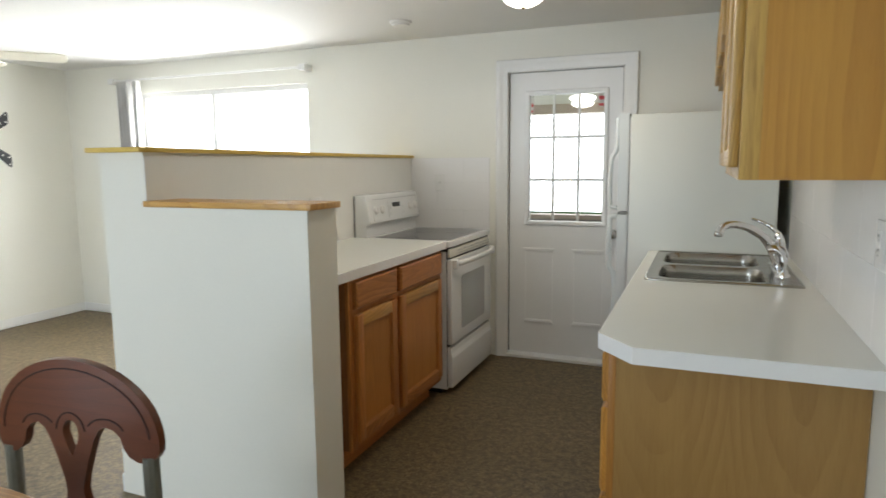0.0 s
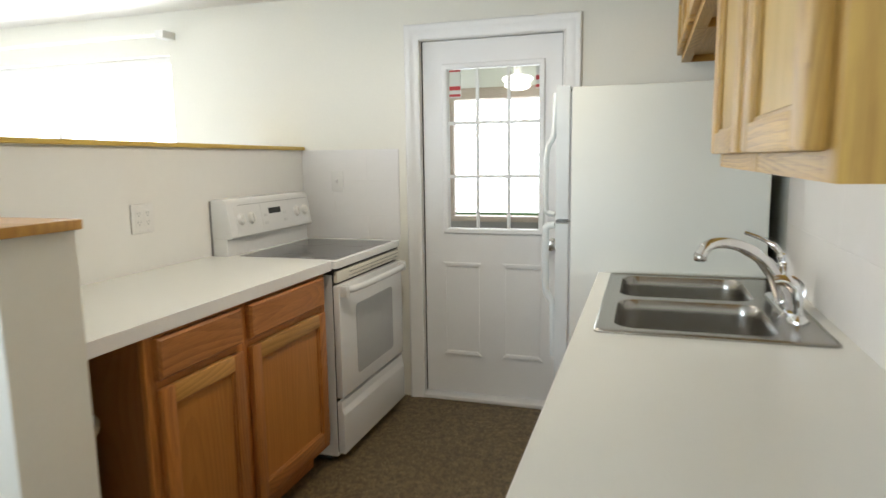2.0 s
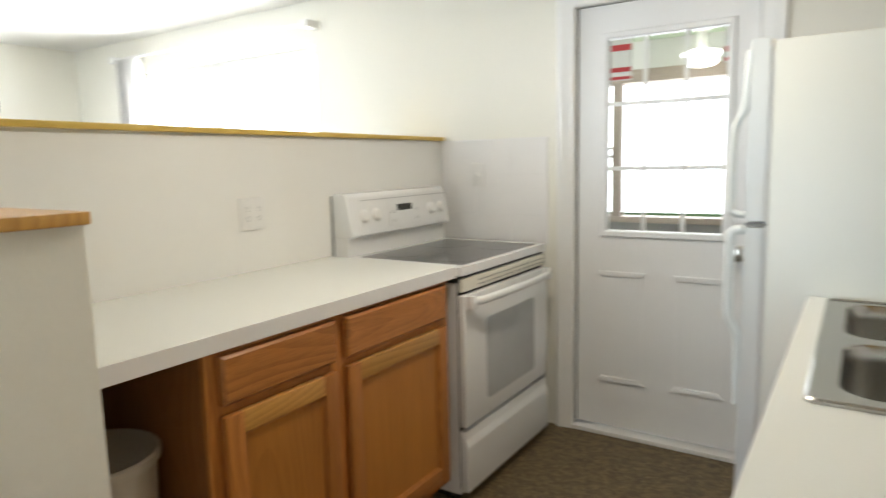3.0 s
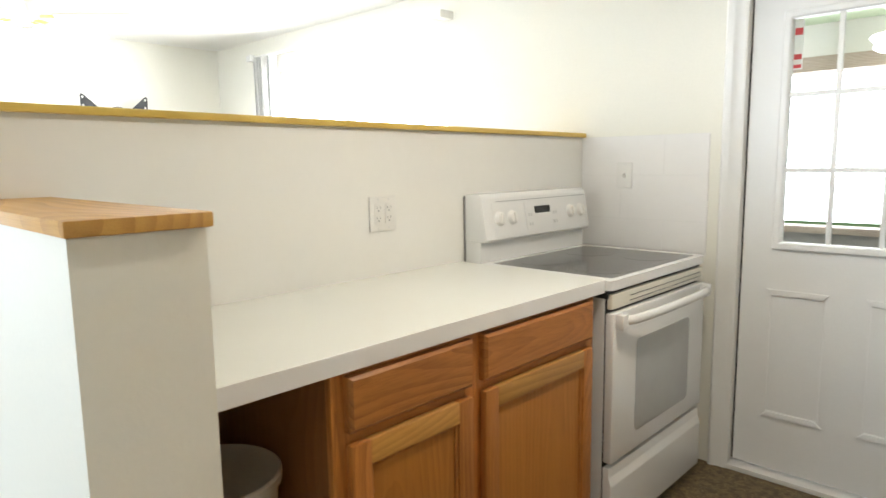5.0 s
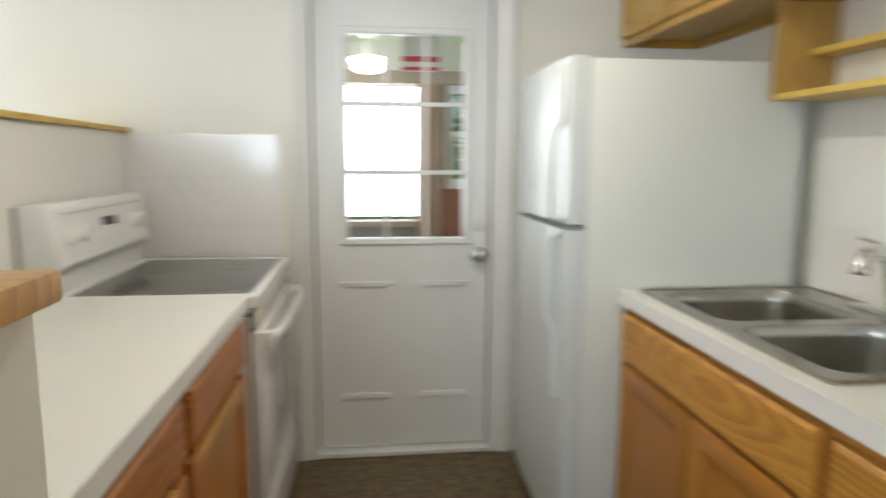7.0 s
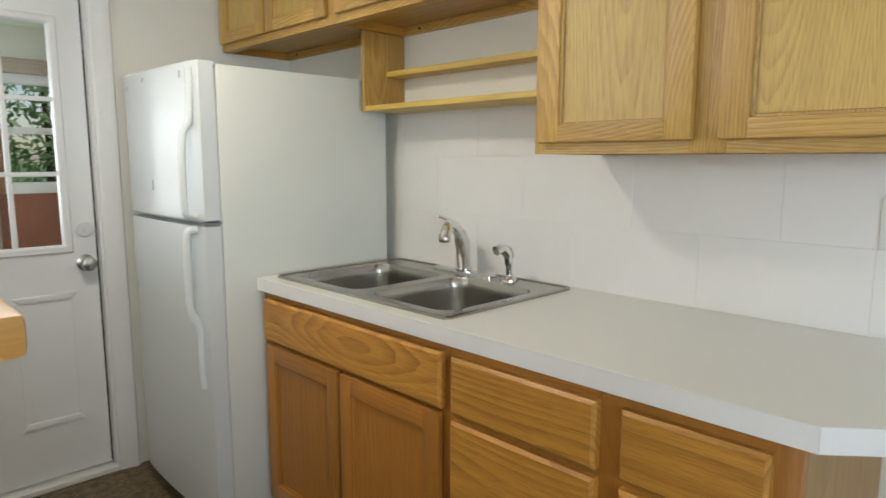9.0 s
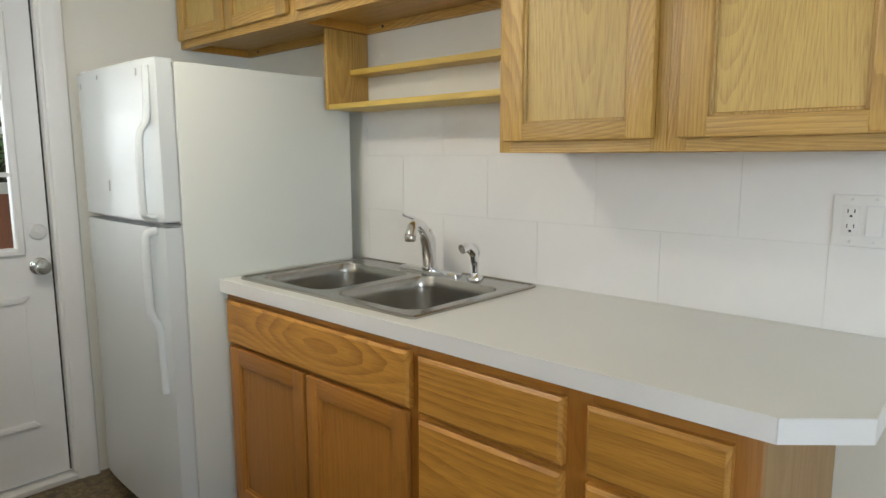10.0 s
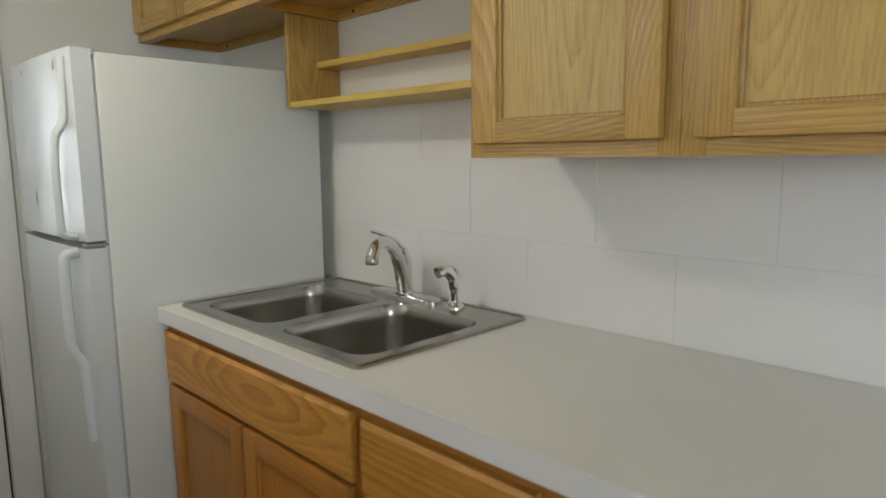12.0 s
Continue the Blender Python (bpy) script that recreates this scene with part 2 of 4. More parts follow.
M["veneer_z"] = wood("golden_veneer", (0.52, 0.265, 0.045), (0.30, 0.112, 0.014), "z", rings=50, spread=0.3, pore=0.25, ringed=0.4)
# smooth brown side veneer, with the knee space's shade put into its colour
M["redside_z"] = wood("shaded_brown_side_veneer", (0.27, 0.108, 0.030), (0.17, 0.060, 0.014), "z", rings=55, spread=0.3, pore=0.3)
M["redpanel_z"] = wood("golden_brown_door_panel", (0.50, 0.205, 0.040), (0.26, 0.085, 0.013), "z", rings=70, pore=0.35, ringed=0.35)
M["redrail_y"] = wood("yellow_oak_rail", (0.57, 0.30, 0.078), (0.33, 0.15, 0.035), "y", rings=80, pore=0.4)
M["carving"] = surface("dark_carved_line", (0.030, 0.009, 0.005), 0.75, bump=0)
M["mahogany_x"] = wood("mahogany_stain_x", (0.120, 0.033, 0.012), (0.05, 0.013, 0.006), "x", 0.3, rings=45, pore=0.2, ringed=0.3)
M["stud_z"] = wood("raw_stud", (0.40, 0.22, 0.11), (0.22, 0.10, 0.045), "z", 0.7)
M["stud_x"] = wood("weathered_beam", (0.52, 0.43, 0.36), (0.34, 0.27, 0.22), "x", 0.7)
M["greypost_z"] = wood("weathered_post", (0.50, 0.42, 0.36), (0.30, 0.23, 0.19), "z", 0.75)
M["siding"] = wood("red_brown_plywood", (0.34, 0.14, 0.085), (0.20, 0.075, 0.045), "z", 0.6)
M["table_x"] = wood("golden_table_wood", (0.45, 0.22, 0.06), (0.22, 0.09, 0.025), "x", 0.3)
M["red"] = surface("red_print", (0.55, 0.05, 0.06), 0.6, bump=0)
M["board"] = surface("white_foam_board", (0.72, 0.70, 0.70), 0.7, bump=0)
M["grass"] = surface("grass", (0.07, 0.13, 0.03), 0.9, vary=0.25, scale=0.8, grain=30, bump=0.3)
M["fibreglass"] = translucent("pale_green_fibreglass", (0.78, 0.86, 0.70), 0.45)
M["leaf"] = translucent("sunlit_leaves", (0.19, 0.29, 0.11), 0.5)
M["bark"] = surface("bark", (0.10, 0.07, 0.045), 0.9, vary=0.2, scale=10, grain=40, bump=0.4)
M["concrete"] = surface("concrete", (0.35, 0.34, 0.32), 0.85, vary=0.1, scale=3, grain=60, bump=0.1)

# ---- building helpers ----
ORIGIN = {}


def box(bm, x0, x1, y0, y1, z0, z1, bevel=0.0, segments=2):
    vs = [bm.verts.new((x, y, z)) for x in (x0, x1) for y in (y0, y1) for z in (z0, z1)]
    fs = [bm.faces.new([vs[i] for i in f]) for f in ((0, 1, 3, 2), (4, 6, 7, 5), (0, 4, 5, 1), (2, 3, 7, 6), (0, 2, 6, 4), (1, 5, 7, 3))]
    if bevel:
        es = list({e for f in fs for e in f.edges})
        bmesh.ops.bevel(bm, geom=es, offset=bevel, segments=segments, affect="EDGES", profile=0.6)
    return bm


def boxed(*sizes, bevel=0.0, segments=2):
    bm = bmesh.new()
    for s in sizes:
        box(bm, *s, bevel=bevel, segments=segments)
    return bm


def prism(outline, axis, a, b, bevel=0.0):
    """A closed outline in the two other axes (in xyz order), drawn out along an axis from a to b."""
    bm = bmesh.new()
    k = "xyz".index(axis)

    def at(p, h):
        c = list(p)
        c.insert(k, h)
        return c
    lo = [bm.verts.new(at(p, a)) for p in outline]
    hi = [bm.verts.new(at(p, b)) for p in outline]
    n = len(outline)
    bm.faces.new(lo)
    bm.faces.new(hi[::-1])
    for i in range(n):
        bm.faces.new((lo[i], hi[i], hi[(i + 1) % n], lo[(i + 1) % n]))
    bmesh.ops.recalc_face_normals(bm, faces=bm.faces)
    if bevel:
        bmesh.ops.bevel(bm, geom=list(bm.edges), offset=bevel, segments=2, affect="EDGES", profile=0.6)
    return bm


def lathe(profile, centre=(0, 0, 0), n=24, axis="z"):
    """Rings of (radius, height) about an axis."""
    bm = bmesh.new()
    rings = []
    for r, h in profile:
        ring = []
        for i in range(n):
            a = 2 * math.pi * i / n
            p = (r * math.cos(a), r * math.sin(a), h)
            p = {"z": p, "x": (p[2], p[0], p[1]), "y": (p[0], p[2], p[1])}[axis]
            ring.append(bm.verts.new([u + v for u, v in zip(p, centre)]))
        rings.append(ring)
    for u, v in zip(rings, rings[1:]):
        for i in range(n):
            bm.faces.new((u[i], u[(i + 1) % n], v[(i + 1) % n], v[i]))
    for ring in (rings[0], rings[-1]):
        bm.faces.new(ring)
    bmesh.ops.recalc_face_normals(bm, faces=bm.faces)
    return bm


def tube(points, radii, n=12, flat=1.0):
    """A tube along points; flat squeezes it sideways."""
    bm = bmesh.new()
    pts = [Vector(p) for p in points]
    if not isinstance(radii, (list, tuple)):
        radii = [radii] * len(pts)
    rings = []
    side = None
    for i, p in enumerate(pts):
        d = (pts[min(i + 1, len(pts) - 1)] - pts[max(i - 1, 0)]).normalized()
        if side is None:
            side = d.cross(Vector((0, 0, 1)) if abs(d.z) < 0.9 else Vector((0, 1, 0))).normalized()
        side = (side - d * side.dot(d)).normalized()
        up = d.cross(side)
        rings.append([bm.verts.new(p + radii[i] * (math.cos(2 * math.pi * k / n) * side * flat + math.sin(2 * math.pi * k / n) * up)) for k in range(n)])
    for u, v in zip(rings, rings[1:]):
        for i in range(n):
            bm.faces.new((u[i], u[(i + 1) % n], v[(i + 1) % n], v[i]))
    bm.faces.new(rings[0])
    bm.faces.new(rings[-1])
    bmesh.ops.recalc_face_normals(bm, faces=bm.faces)
    return bm


def curve_points(points, steps=6):
    """A smooth line through points."""
    p = [Vector(points[0])] + [Vector(q) for q in points] + [Vector(points[-1])]
    out = []
    for i in range(1, len(p) - 2):
        for k in range(steps):
            t = k / steps
            out.append(0.5 * (2 * p[i] + (p[i + 1] - p[i - 1]) * t + (2 * p[i - 1] - 5 * p[i] + 4 * p[i + 1] - p[i + 2]) * t * t + (3 * p[i] - p[i - 1] - 3 * p[i + 1] + p[i + 2]) * t ** 3))
    out.append(p[-2])
    return out


def rounded(x0, x1, y0, y1, r, n=6):
    pts = []
    for cx, cy, a in ((x1 - r, y1 - r, 0), (x0 + r, y1 - r, 90), (x0 + r, y0 + r, 180), (x1 - r, y0 + r, 270)):
        pts += [(cx + r * math.cos(radians(a + 90 * k / n)), cy + r * math.sin(radians(a + 90 * k / n))) for k in range(n + 1)]
    return pts


def plate(outer, holes, z0, z1):
    """A flat plate with holes through it."""
    bm = bmesh.new()
    for z in (z1, z0):
        edges = []
        for loop in (outer, *holes):
            vs = [bm.verts.new((*p, z)) for p in loop]
            edges += [bm.edges.new((vs[i], vs[(i + 1) % len(vs)])) for i in range(len(vs))]
        bmesh.ops.triangle_fill(bm, edges=edges, use_beauty=True, normal=(0, 0, 1))
    bm.verts.ensure_lookup_table()
    half, start = len(bm.verts) // 2, 0
    for loop in (outer, *holes):
        n = len(loop)
        for i in range(n):
            a, b = start + i, start + (i + 1) % n
            bm.faces.new([bm.verts[k] for k in (a, b, b + half, a + half)])
        start += n
    bmesh.ops.recalc_face_normals(bm, faces=bm.faces)
    return bm


def mesh_of(name, bm, mat, origin=(0, 0, 0), smooth=True):
    bmesh.ops.translate(bm, verts=bm.verts, vec=[-c for c in origin])
    data = bpy.data.meshes.new(name)
    bm.to_mesh(data)
    bm.free()
    data.materials.append(mat)
    if smooth:
        data.polygons.foreach_set("use_smooth", [True] * len(data.polygons))
        data.set_sharp_from_angle(angle=radians(35))
    return data


def part(name, bm, mat, parent, label=""):
    """One mesh under a thing or a part; bm is in the thing's own world place."""
    ob = new(name, mesh_of(name, bm, mat, ORIGIN[parent]))
    ob.parent = parent
    ORIGIN[ob] = ORIGIN[parent]
    return tagged(ob, label)


def thing(name, at, label, category, group="", kind=""):
    ob = new(name)
    ob.empty_display_size = 0.1
    ob.location = at
    ORIGIN[ob] = at
    return tagged(ob, label, category, group, kind)


def solid(name, bm, mat, label, category, at=(0, 0, 0), kind="", group=""):
    ob = new(name, mesh_of(name, bm, mat, at))
    ob.location = at
    ORIGIN[ob] = at
    return tagged(ob, label, category, group, kind)


# ---- structure ----
XL, XR, YN, YB, H = -4.87, 1.02, -2.2, 4.42, 2.25
DX0, DX1, DZ = -0.645, 0.135, 1.985
WX0, WX1, WZ0, WZ1 = -4.0, -2.24, 0.92, 2.0


def wall_along_x(y0, y1, x0, x1, z1, holes):
    """Boxes that leave the holes (x0, x1, z0, z1) open, side by side."""
    bm, x = bmesh.new(), x0
    for a, b, c, d in sorted(holes):
        box(bm, x, a, y0, y1, 0, z1)
        if c > 0.001:
            box(bm, a, b, y0, y1, 0, c)
        box(bm, a, b, y0, y1, d, z1)
        x = b
    box(bm, x, x1, y0, y1, 0, z1)
    return bm


solid("floor", boxed((XL - 0.2, XR + 0.2, YN - 0.2, YB + 0.16, -0.12, 0.0)), M["vinyl"], "brown speckled sheet vinyl floor, slightly glossy", "floor", kind="structure")
solid("ceiling", boxed((XL - 0.2, XR + 0.2, YN - 0.2, YB + 0.2, H, H + 0.15)), M["ceiling"], "white painted lightly textured ceiling", "ceiling", kind="structure")
wall_b = solid("wall_back", wall_along_x(YB, YB + 0.16, XL - 0.2, XR + 0.2, H, [(WX0, WX1, WZ0, WZ1), (DX0, DX1, 0.0, DZ)]), M["wall"], "cream painted wall with a door and window", "wall", kind="structure")
wall_r = solid("wall_right", boxed((XR, XR + 0.16, YN - 0.2, YB, 0, H)), M["wall"], "cream painted wall behind the sink counter", "wall", kind="structure")
bm = bmesh.new()
for s in ((YN, 1.1, 0, H), (2.82, YB, 0, H), (1.1, 2.82, 0, 0.06), (1.1, 2.82, 2.0, H)):
    box(bm, XL - 0.16, XL, s[0], s[1], s[2], s[3])
wall_l = solid("wall_left", bm, M["wall"], "cream painted living room wall", "wall", kind="structure")
wall_n = solid("wall_front", wall_along_x(YN - 0.16, YN, XL - 0.2, XR + 0.2, H, [(-3.0, -0.8, 0.7, 2.0)]), M["wall"], "plain cream painted wall", "wall", kind="structure")

# half walls: a tall one behind the counter, a lower one at its end
TX0, TX1, TY0, LX1, LY1 = -1.600, -1.37, 2.0, -0.628, 2.174
RISE = 0.013


def leaning(bm, z):
    """Lifts what lies above z a little towards the free end of the half wall."""
    for v in bm.verts:
        if v.co.z > z:
            v.co.z += RISE * (YB - v.co.y) / (YB - TY0)
    return bm


solid("wall_half_tall", leaning(boxed((TX0, TX1, TY0, YB, 0, 1.413)), 1.0), M["wall"], "cream painted tall half wall", "half wall", kind="structure")
solid("wall_half_low", boxed((TX1, LX1, TY0 - 0.010, LY1, 0, 1.217)), M["wall"], "cream painted low half wall", "half wall", kind="structure")
solid("ledge_cap_tall", leaning(boxed((TX0 - 0.03, TX1 + 0.026, TY0 - 0.04, YB - 0.002, 1.413, 1.432), bevel=0.004), 1.0), M["pine_y"], "varnished pine ledge cap on tall half wall", "ledge", at=(-1.47, 3.2, 1.413), kind="structure")
solid("ledge_cap_low", boxed((TX1 + 0.001, LX1 + 0.020, TY0 - 0.018, LY1 + 0.004, 1.217, 1.240), bevel=0.005), M["cap_x"], "varnished pine cap on low half wall", "ledge", at=(-1.0, 2.08, 1.217), kind="structure")

for name, dims in (("baseboard_left", (XL, XL + 0.014, YN, YB, 0, 0.08)), ("baseboard_back", (XL + 0.014, TX0, YB - 0.014, YB, 0, 0.08)),
                   ("baseboard_half", (TX0 - 0.014, TX0, TY0, YB - 0.014, 0, 0.08)), ("baseboard_front", (XL + 0.014, XR, YN, YN + 0.014, 0, 0.08))):
    solid(name, boxed(dims, bevel=0.004), M["trim"], "white painted baseboard", "baseboard", kind="structure")

# ---- window with its blind ----
win = thing("window_1", (-3.12, YB, WZ0), "white two-pane sliding window, bright daylight outside", "window", kind="structure")
xm = -3.205
part("window_frame", boxed((WX0, WX0 + 0.04, YB + 0.05, YB + 0.11, WZ0, WZ1), (WX1 - 0.04, WX1, YB + 0.05, YB + 0.11, WZ0, WZ1),
                           (WX0 + 0.04, WX1 - 0.04, YB + 0.05, YB + 0.11, WZ0, WZ0 + 0.04), (WX0 + 0.04, WX1 - 0.04, YB + 0.05, YB + 0.11, WZ1 - 0.04, WZ1)), M["trim"], win)
part("mullion", boxed((xm - 0.022, xm + 0.022, YB + 0.045, YB + 0.105, WZ0 + 0.04, WZ1 - 0.04), bevel=0.004), M["trim"], win)
for a, b in ((WX0 + 0.04, xm - 0.022), (xm + 0.022, WX1 - 0.04)):
    p = part("pane", boxed((a, b, YB + 0.078, YB + 0.082, WZ0 + 0.04, WZ1 - 0.04)), M["glass"], win)
    p.visible_shadow = False
part("window_sill", boxed((WX0 - 0.03, WX1 + 0.03, YB - 0.03, YB + 0.05, WZ0 - 0.025, WZ0), bevel=0.004), M["trim"], win)

blind = thing("vertical_blind", (-3.2, YB - 0.06, 2.09), "grey vertical blind drawn aside on its white headrail", "blind")
part("headrail", boxed((-4.2, -2.22, YB - 0.085, YB - 0.062, 2.098, 2.114), bevel=0.004), M["trim"], blind)
for x in (-4.2, -2.225):
    part("end_bracket", boxed((x - 0.025, x + 0.035, YB - 0.105, YB, 2.082, 2.126), bevel=0.004), M["plastic"], blind)
for i in range(9):
    x = -4.13 + 0.024 * i + (0.035 if i > 5 else 0)
    bm = boxed((x - 0.0015, x + 0.0015, YB - 0.12, YB - 0.03, 0.95, 2.097))
    bmesh.ops.rotate(bm, verts=bm.verts, cent=(x, YB - 0.075, 1.5), matrix=Matrix.Rotation(radians(28 + 7 * math.sin(i * 2.1)), 3, "Z"))
    part("slat", bm, M["slat"], blind)

for x0, x1, y, nm in ((-3.0, -0.8, YN, "window_2"),):
    w2 = thing(nm, ((x0 + x1) / 2, y, 0.7), "white framed window in plain wall", "window", kind="structure")
    part("window_frame", boxed((x0, x0 + 0.04, y - 0.1, y - 0.05, 0.7, 2.0), (x1 - 0.04, x1, y - 0.1, y - 0.05, 0.7, 2.0), (x0 + 0.04, x1 - 0.04, y - 0.1, y - 0.05, 0.7, 0.74), (x0 + 0.04, x1 - 0.04, y - 0.1, y - 0.05, 1.96, 2.0)), M["trim"], w2)
w3 = thing("window_3", (XL, 1.96, 0.06), "white framed tall living room window", "window", kind="structure")
part("window_frame", boxed((XL - 0.1, XL - 0.05, 1.1, 1.15, 0.06, 2.0), (XL - 0.1, XL - 0.05, 2.77, 2.82, 0.06, 2.0), (XL - 0.1, XL - 0.05, 1.15, 2.77, 0.06, 0.11), (XL - 0.1, XL - 0.05, 1.15, 2.77, 1.95, 2.0)), M["trim"], w3)

# ---- door ----
door = thing("door_1", (-0.255, YB + 0.04, 0), "white steel half-glazed door, closed, with brushed knob", "door", kind="structure")
LY0, LYB = YB + 0.035, YB + 0.079
GX0, GX1, GZ0, GZ1 = -0.497, 0.012, 0.972, 1.827
lx0, lx1 = DX0 + 0.016, DX1 - 0.016
part("leaf", boxed((lx0, GX0, LY0, LYB, 0.035, DZ - 0.012), (GX1, lx1, LY0, LYB, 0.035, DZ - 0.012), (GX0, GX1, LY0, LYB, 0.035, GZ0), (GX0, GX1, LY0, LYB, GZ1, DZ - 0.012)), M["doorpaint"], door)


def ring_y(x0, x1, z0, z1, w, y0, y1, bevel):
    """A moulded frame about an opening in a wall that faces -y."""
    bm = bmesh.new()
    loops = []
    for d, y in ((0, y1), (0, y0 + bevel), (bevel, y0), (w - bevel, y0), (w, y0 + bevel), (w, y1)):
        loops.append([bm.verts.new(c) for c in ((x0 + d, y, z0 + d), (x1 - d, y, z0 + d), (x1 - d, y, z1 - d), (x0 + d, y, z1 - d))])
    for u, v in zip(loops, loops[1:]):
        for i in range(4):
            bm.faces.new((u[i], u[(i + 1) % 4], v[(i + 1) % 4], v[i]))
    bmesh.ops.recalc_face_normals(bm, faces=bm.faces)
    return bm


part("lite_frame", ring_y(GX0 - 0.022, GX1 + 0.022, GZ0 - 0.026, GZ1 + 0.026, 0.03, LY0 - 0.014, LY0 + 0.03, 0.006), M["doorpaint"], door)
pane = part("pane", boxed((GX0, GX1, LY0 + 0.018, LY0 + 0.023, GZ0, GZ1)), M["glass"], door)
pane.visible_shadow = False
for k in (1, 2):
    x = GX0 + (GX1 - GX0) * k / 3
    part("muntin", boxed((x - 0.009, x + 0.009, LY0 + 0.002, LY0 + 0.016, GZ0, GZ1), bevel=0.003), M["doorpaint"], door)
    z = GZ0 + (GZ1 - GZ0) * k / 3
    part("muntin", boxed((GX0, GX1, LY0 + 0.0, LY0 + 0.014, z - 0.009, z + 0.009), bevel=0.003), M["doorpaint"], door)
for x0, x1 in ((-0.528, -0.306), (-0.19, 0.032)):
    part("panel_outline", ring_y(x0 + 0.006, x1 - 0.006, 0.270, 0.772, 0.020, LY0 - 0.0012, LY0 + 0.001, 0.009), M["doorpaint"], door)
    for z, foot in ((0.256, 1), (0.762, 0)):
        a, b = (0.0, 0.024) if foot else (0.024, 0.0)
        part("panel_moulding", prism([(x0 + a, z), (x1 - a, z), (x1 - b, z + 0.024), (x0 + b, z + 0.024)], "y", LY0 - 0.009, LY0 + 0.001, 0.004), M["doorpaint"], door)
knob = part("knob", lathe([(0.004, 0.0), (0.033, 0.0), (0.034, -0.006), (0.015, -0.012), (0.013, -0.03), (0.026, -0.04), (0.030, -0.052), (0.026, -0.064), (0.006, -0.068)], (0.075, LY0, 0.90), axis="y"), M["nickel"], door, "brushed nickel door knob")
bolt = part("deadbolt", lathe([(0.004, 0.0), (0.031, 0.0), (0.031, -0.008), (0.027, -0.012), (0.004, -0.013)], (0.08, LY0, 1.035), axis="y"), M["panelgrey"], door, "pale grey deadbolt plate")
part("bolt_cap", lathe([(0.001, 0.0), (0.009, 0.0), (0.008, -0.004), (0.001, -0.005)], (0.08, LY0 - 0.013, 1.035), 14, "y"), M["panelgrey"], bolt)
part("jamb", boxed((DX0, DX0 + 0.009, YB - 0.002, YB + 0.16, 0.03, DZ), (DX1 - 0.009, DX1, YB - 0.002, YB + 0.16, 0.03, DZ), (DX0 + 0.009, DX1 - 0.009, YB - 0.002, YB + 0.16, DZ - 0.009, DZ)), M["trim"], door)
part("weatherstrip", boxed((DX0 + 0.009, DX0 + 0.0158, LY0 + 0.003, LYB, 0.035, DZ - 0.009), (DX1 - 0.0158, DX1 - 0.009, LY0 + 0.003, LYB, 0.035, DZ - 0.009), (DX0 + 0.0158, DX1 - 0.0158, LY0 + 0.003, LYB, DZ - 0.0122, DZ - 0.009)), M["dark"], door)
part("threshold", boxed((DX0, DX1, YB - 0.012, YB + 0.16, 0.0, 0.022), bevel=0.005), M["trim"], door)


def casing(x0, x1, top):
    """Moulded casing: two steps, mitred corners."""
    bm = bmesh.new()
    w = 0.080
    loops = []
    for d, y in ((0, YB), (0, YB - 0.008), (0.01, YB - 0.013), (0.045, YB - 0.014), (0.055, YB - 0.021), (w - 0.006, YB - 0.022), (w, YB - 0.016), (w, YB)):
        loops.append([bm.verts.new(c) for c in ((x0 - d, y, 0), (x0 - d, y, top + d), (x1 + d, y, top + d), (x1 + d, y, 0))])
    for u, v in zip(loops, loops[1:]):
        for i in range(3):
            bm.faces.new((u[i], u[i + 1], v[i + 1], v[i]))
    bmesh.ops.recalc_face_normals(bm, faces=bm.faces)
    return bm


solid("trim_door_casing", casing(DX0 + 0.010, DX1 + 0.002, DZ - 0.006), M["trim"], "white moulded door casing", "door casing", kind="structure")

# ---- cabinets ----


def framed_door(cab, x, out, y0, y1, z0, z1, wd):
    """A cabinet door that faces along x (out is -1 or 1): a recessed panel in stiles and rails."""
    th = 0.023
    w, rw = (0.063, 0.043) if wd == "oak" else (0.056, 0.056)
    xa, xb = sorted((x, x + out * th))
    pa, pb = sorted((x, x + out * 0.010))
    d = part("door", boxed((pa, pb, y0 + w - 0.004, y1 - w + 0.004, z0 + rw - 0.004, z1 - rw + 0.004)), M[{"red": "redpanel_z", "oak": "oakpanel_z"}.get(wd, wd + "_z")], cab)
    for a, c in ((y0, y0 + w), (y1 - w, y1)):
        part("stile", boxed((xa, xb, a, c, z0, z1), bevel=0.007), M[wd + "_z"], d)
    for a, c in ((z0, z0 + rw), (z1 - rw, z1)):
        part("rail", boxed((xa, xb, y0 + w - 0.003, y1 - w + 0.003, a, c), bevel=0.005), M["redrail_y" if wd == "red" and c == z1 else wd + "_y"], d)
    ba, bb = sorted((x + out * 0.009, x + out * 0.016))
    e = 0.007
    part("bead", boxed((ba, bb, y0 + w - 0.002, y0 + w + e, z0 + rw, z1 - rw), (ba, bb, y1 - w - e, y1 - w + 0.002, z0 + rw, z1 - rw),
                       (ba, bb, y0 + w + e, y1 - w - e, z0 + rw - 0.002, z0 + rw + e), (ba, bb, y0 + w + e, y1 - w - e, z1 - rw - e, z1 - rw + 0.002), bevel=0.002, segments=1), M[wd + "_z"], d)
    return d


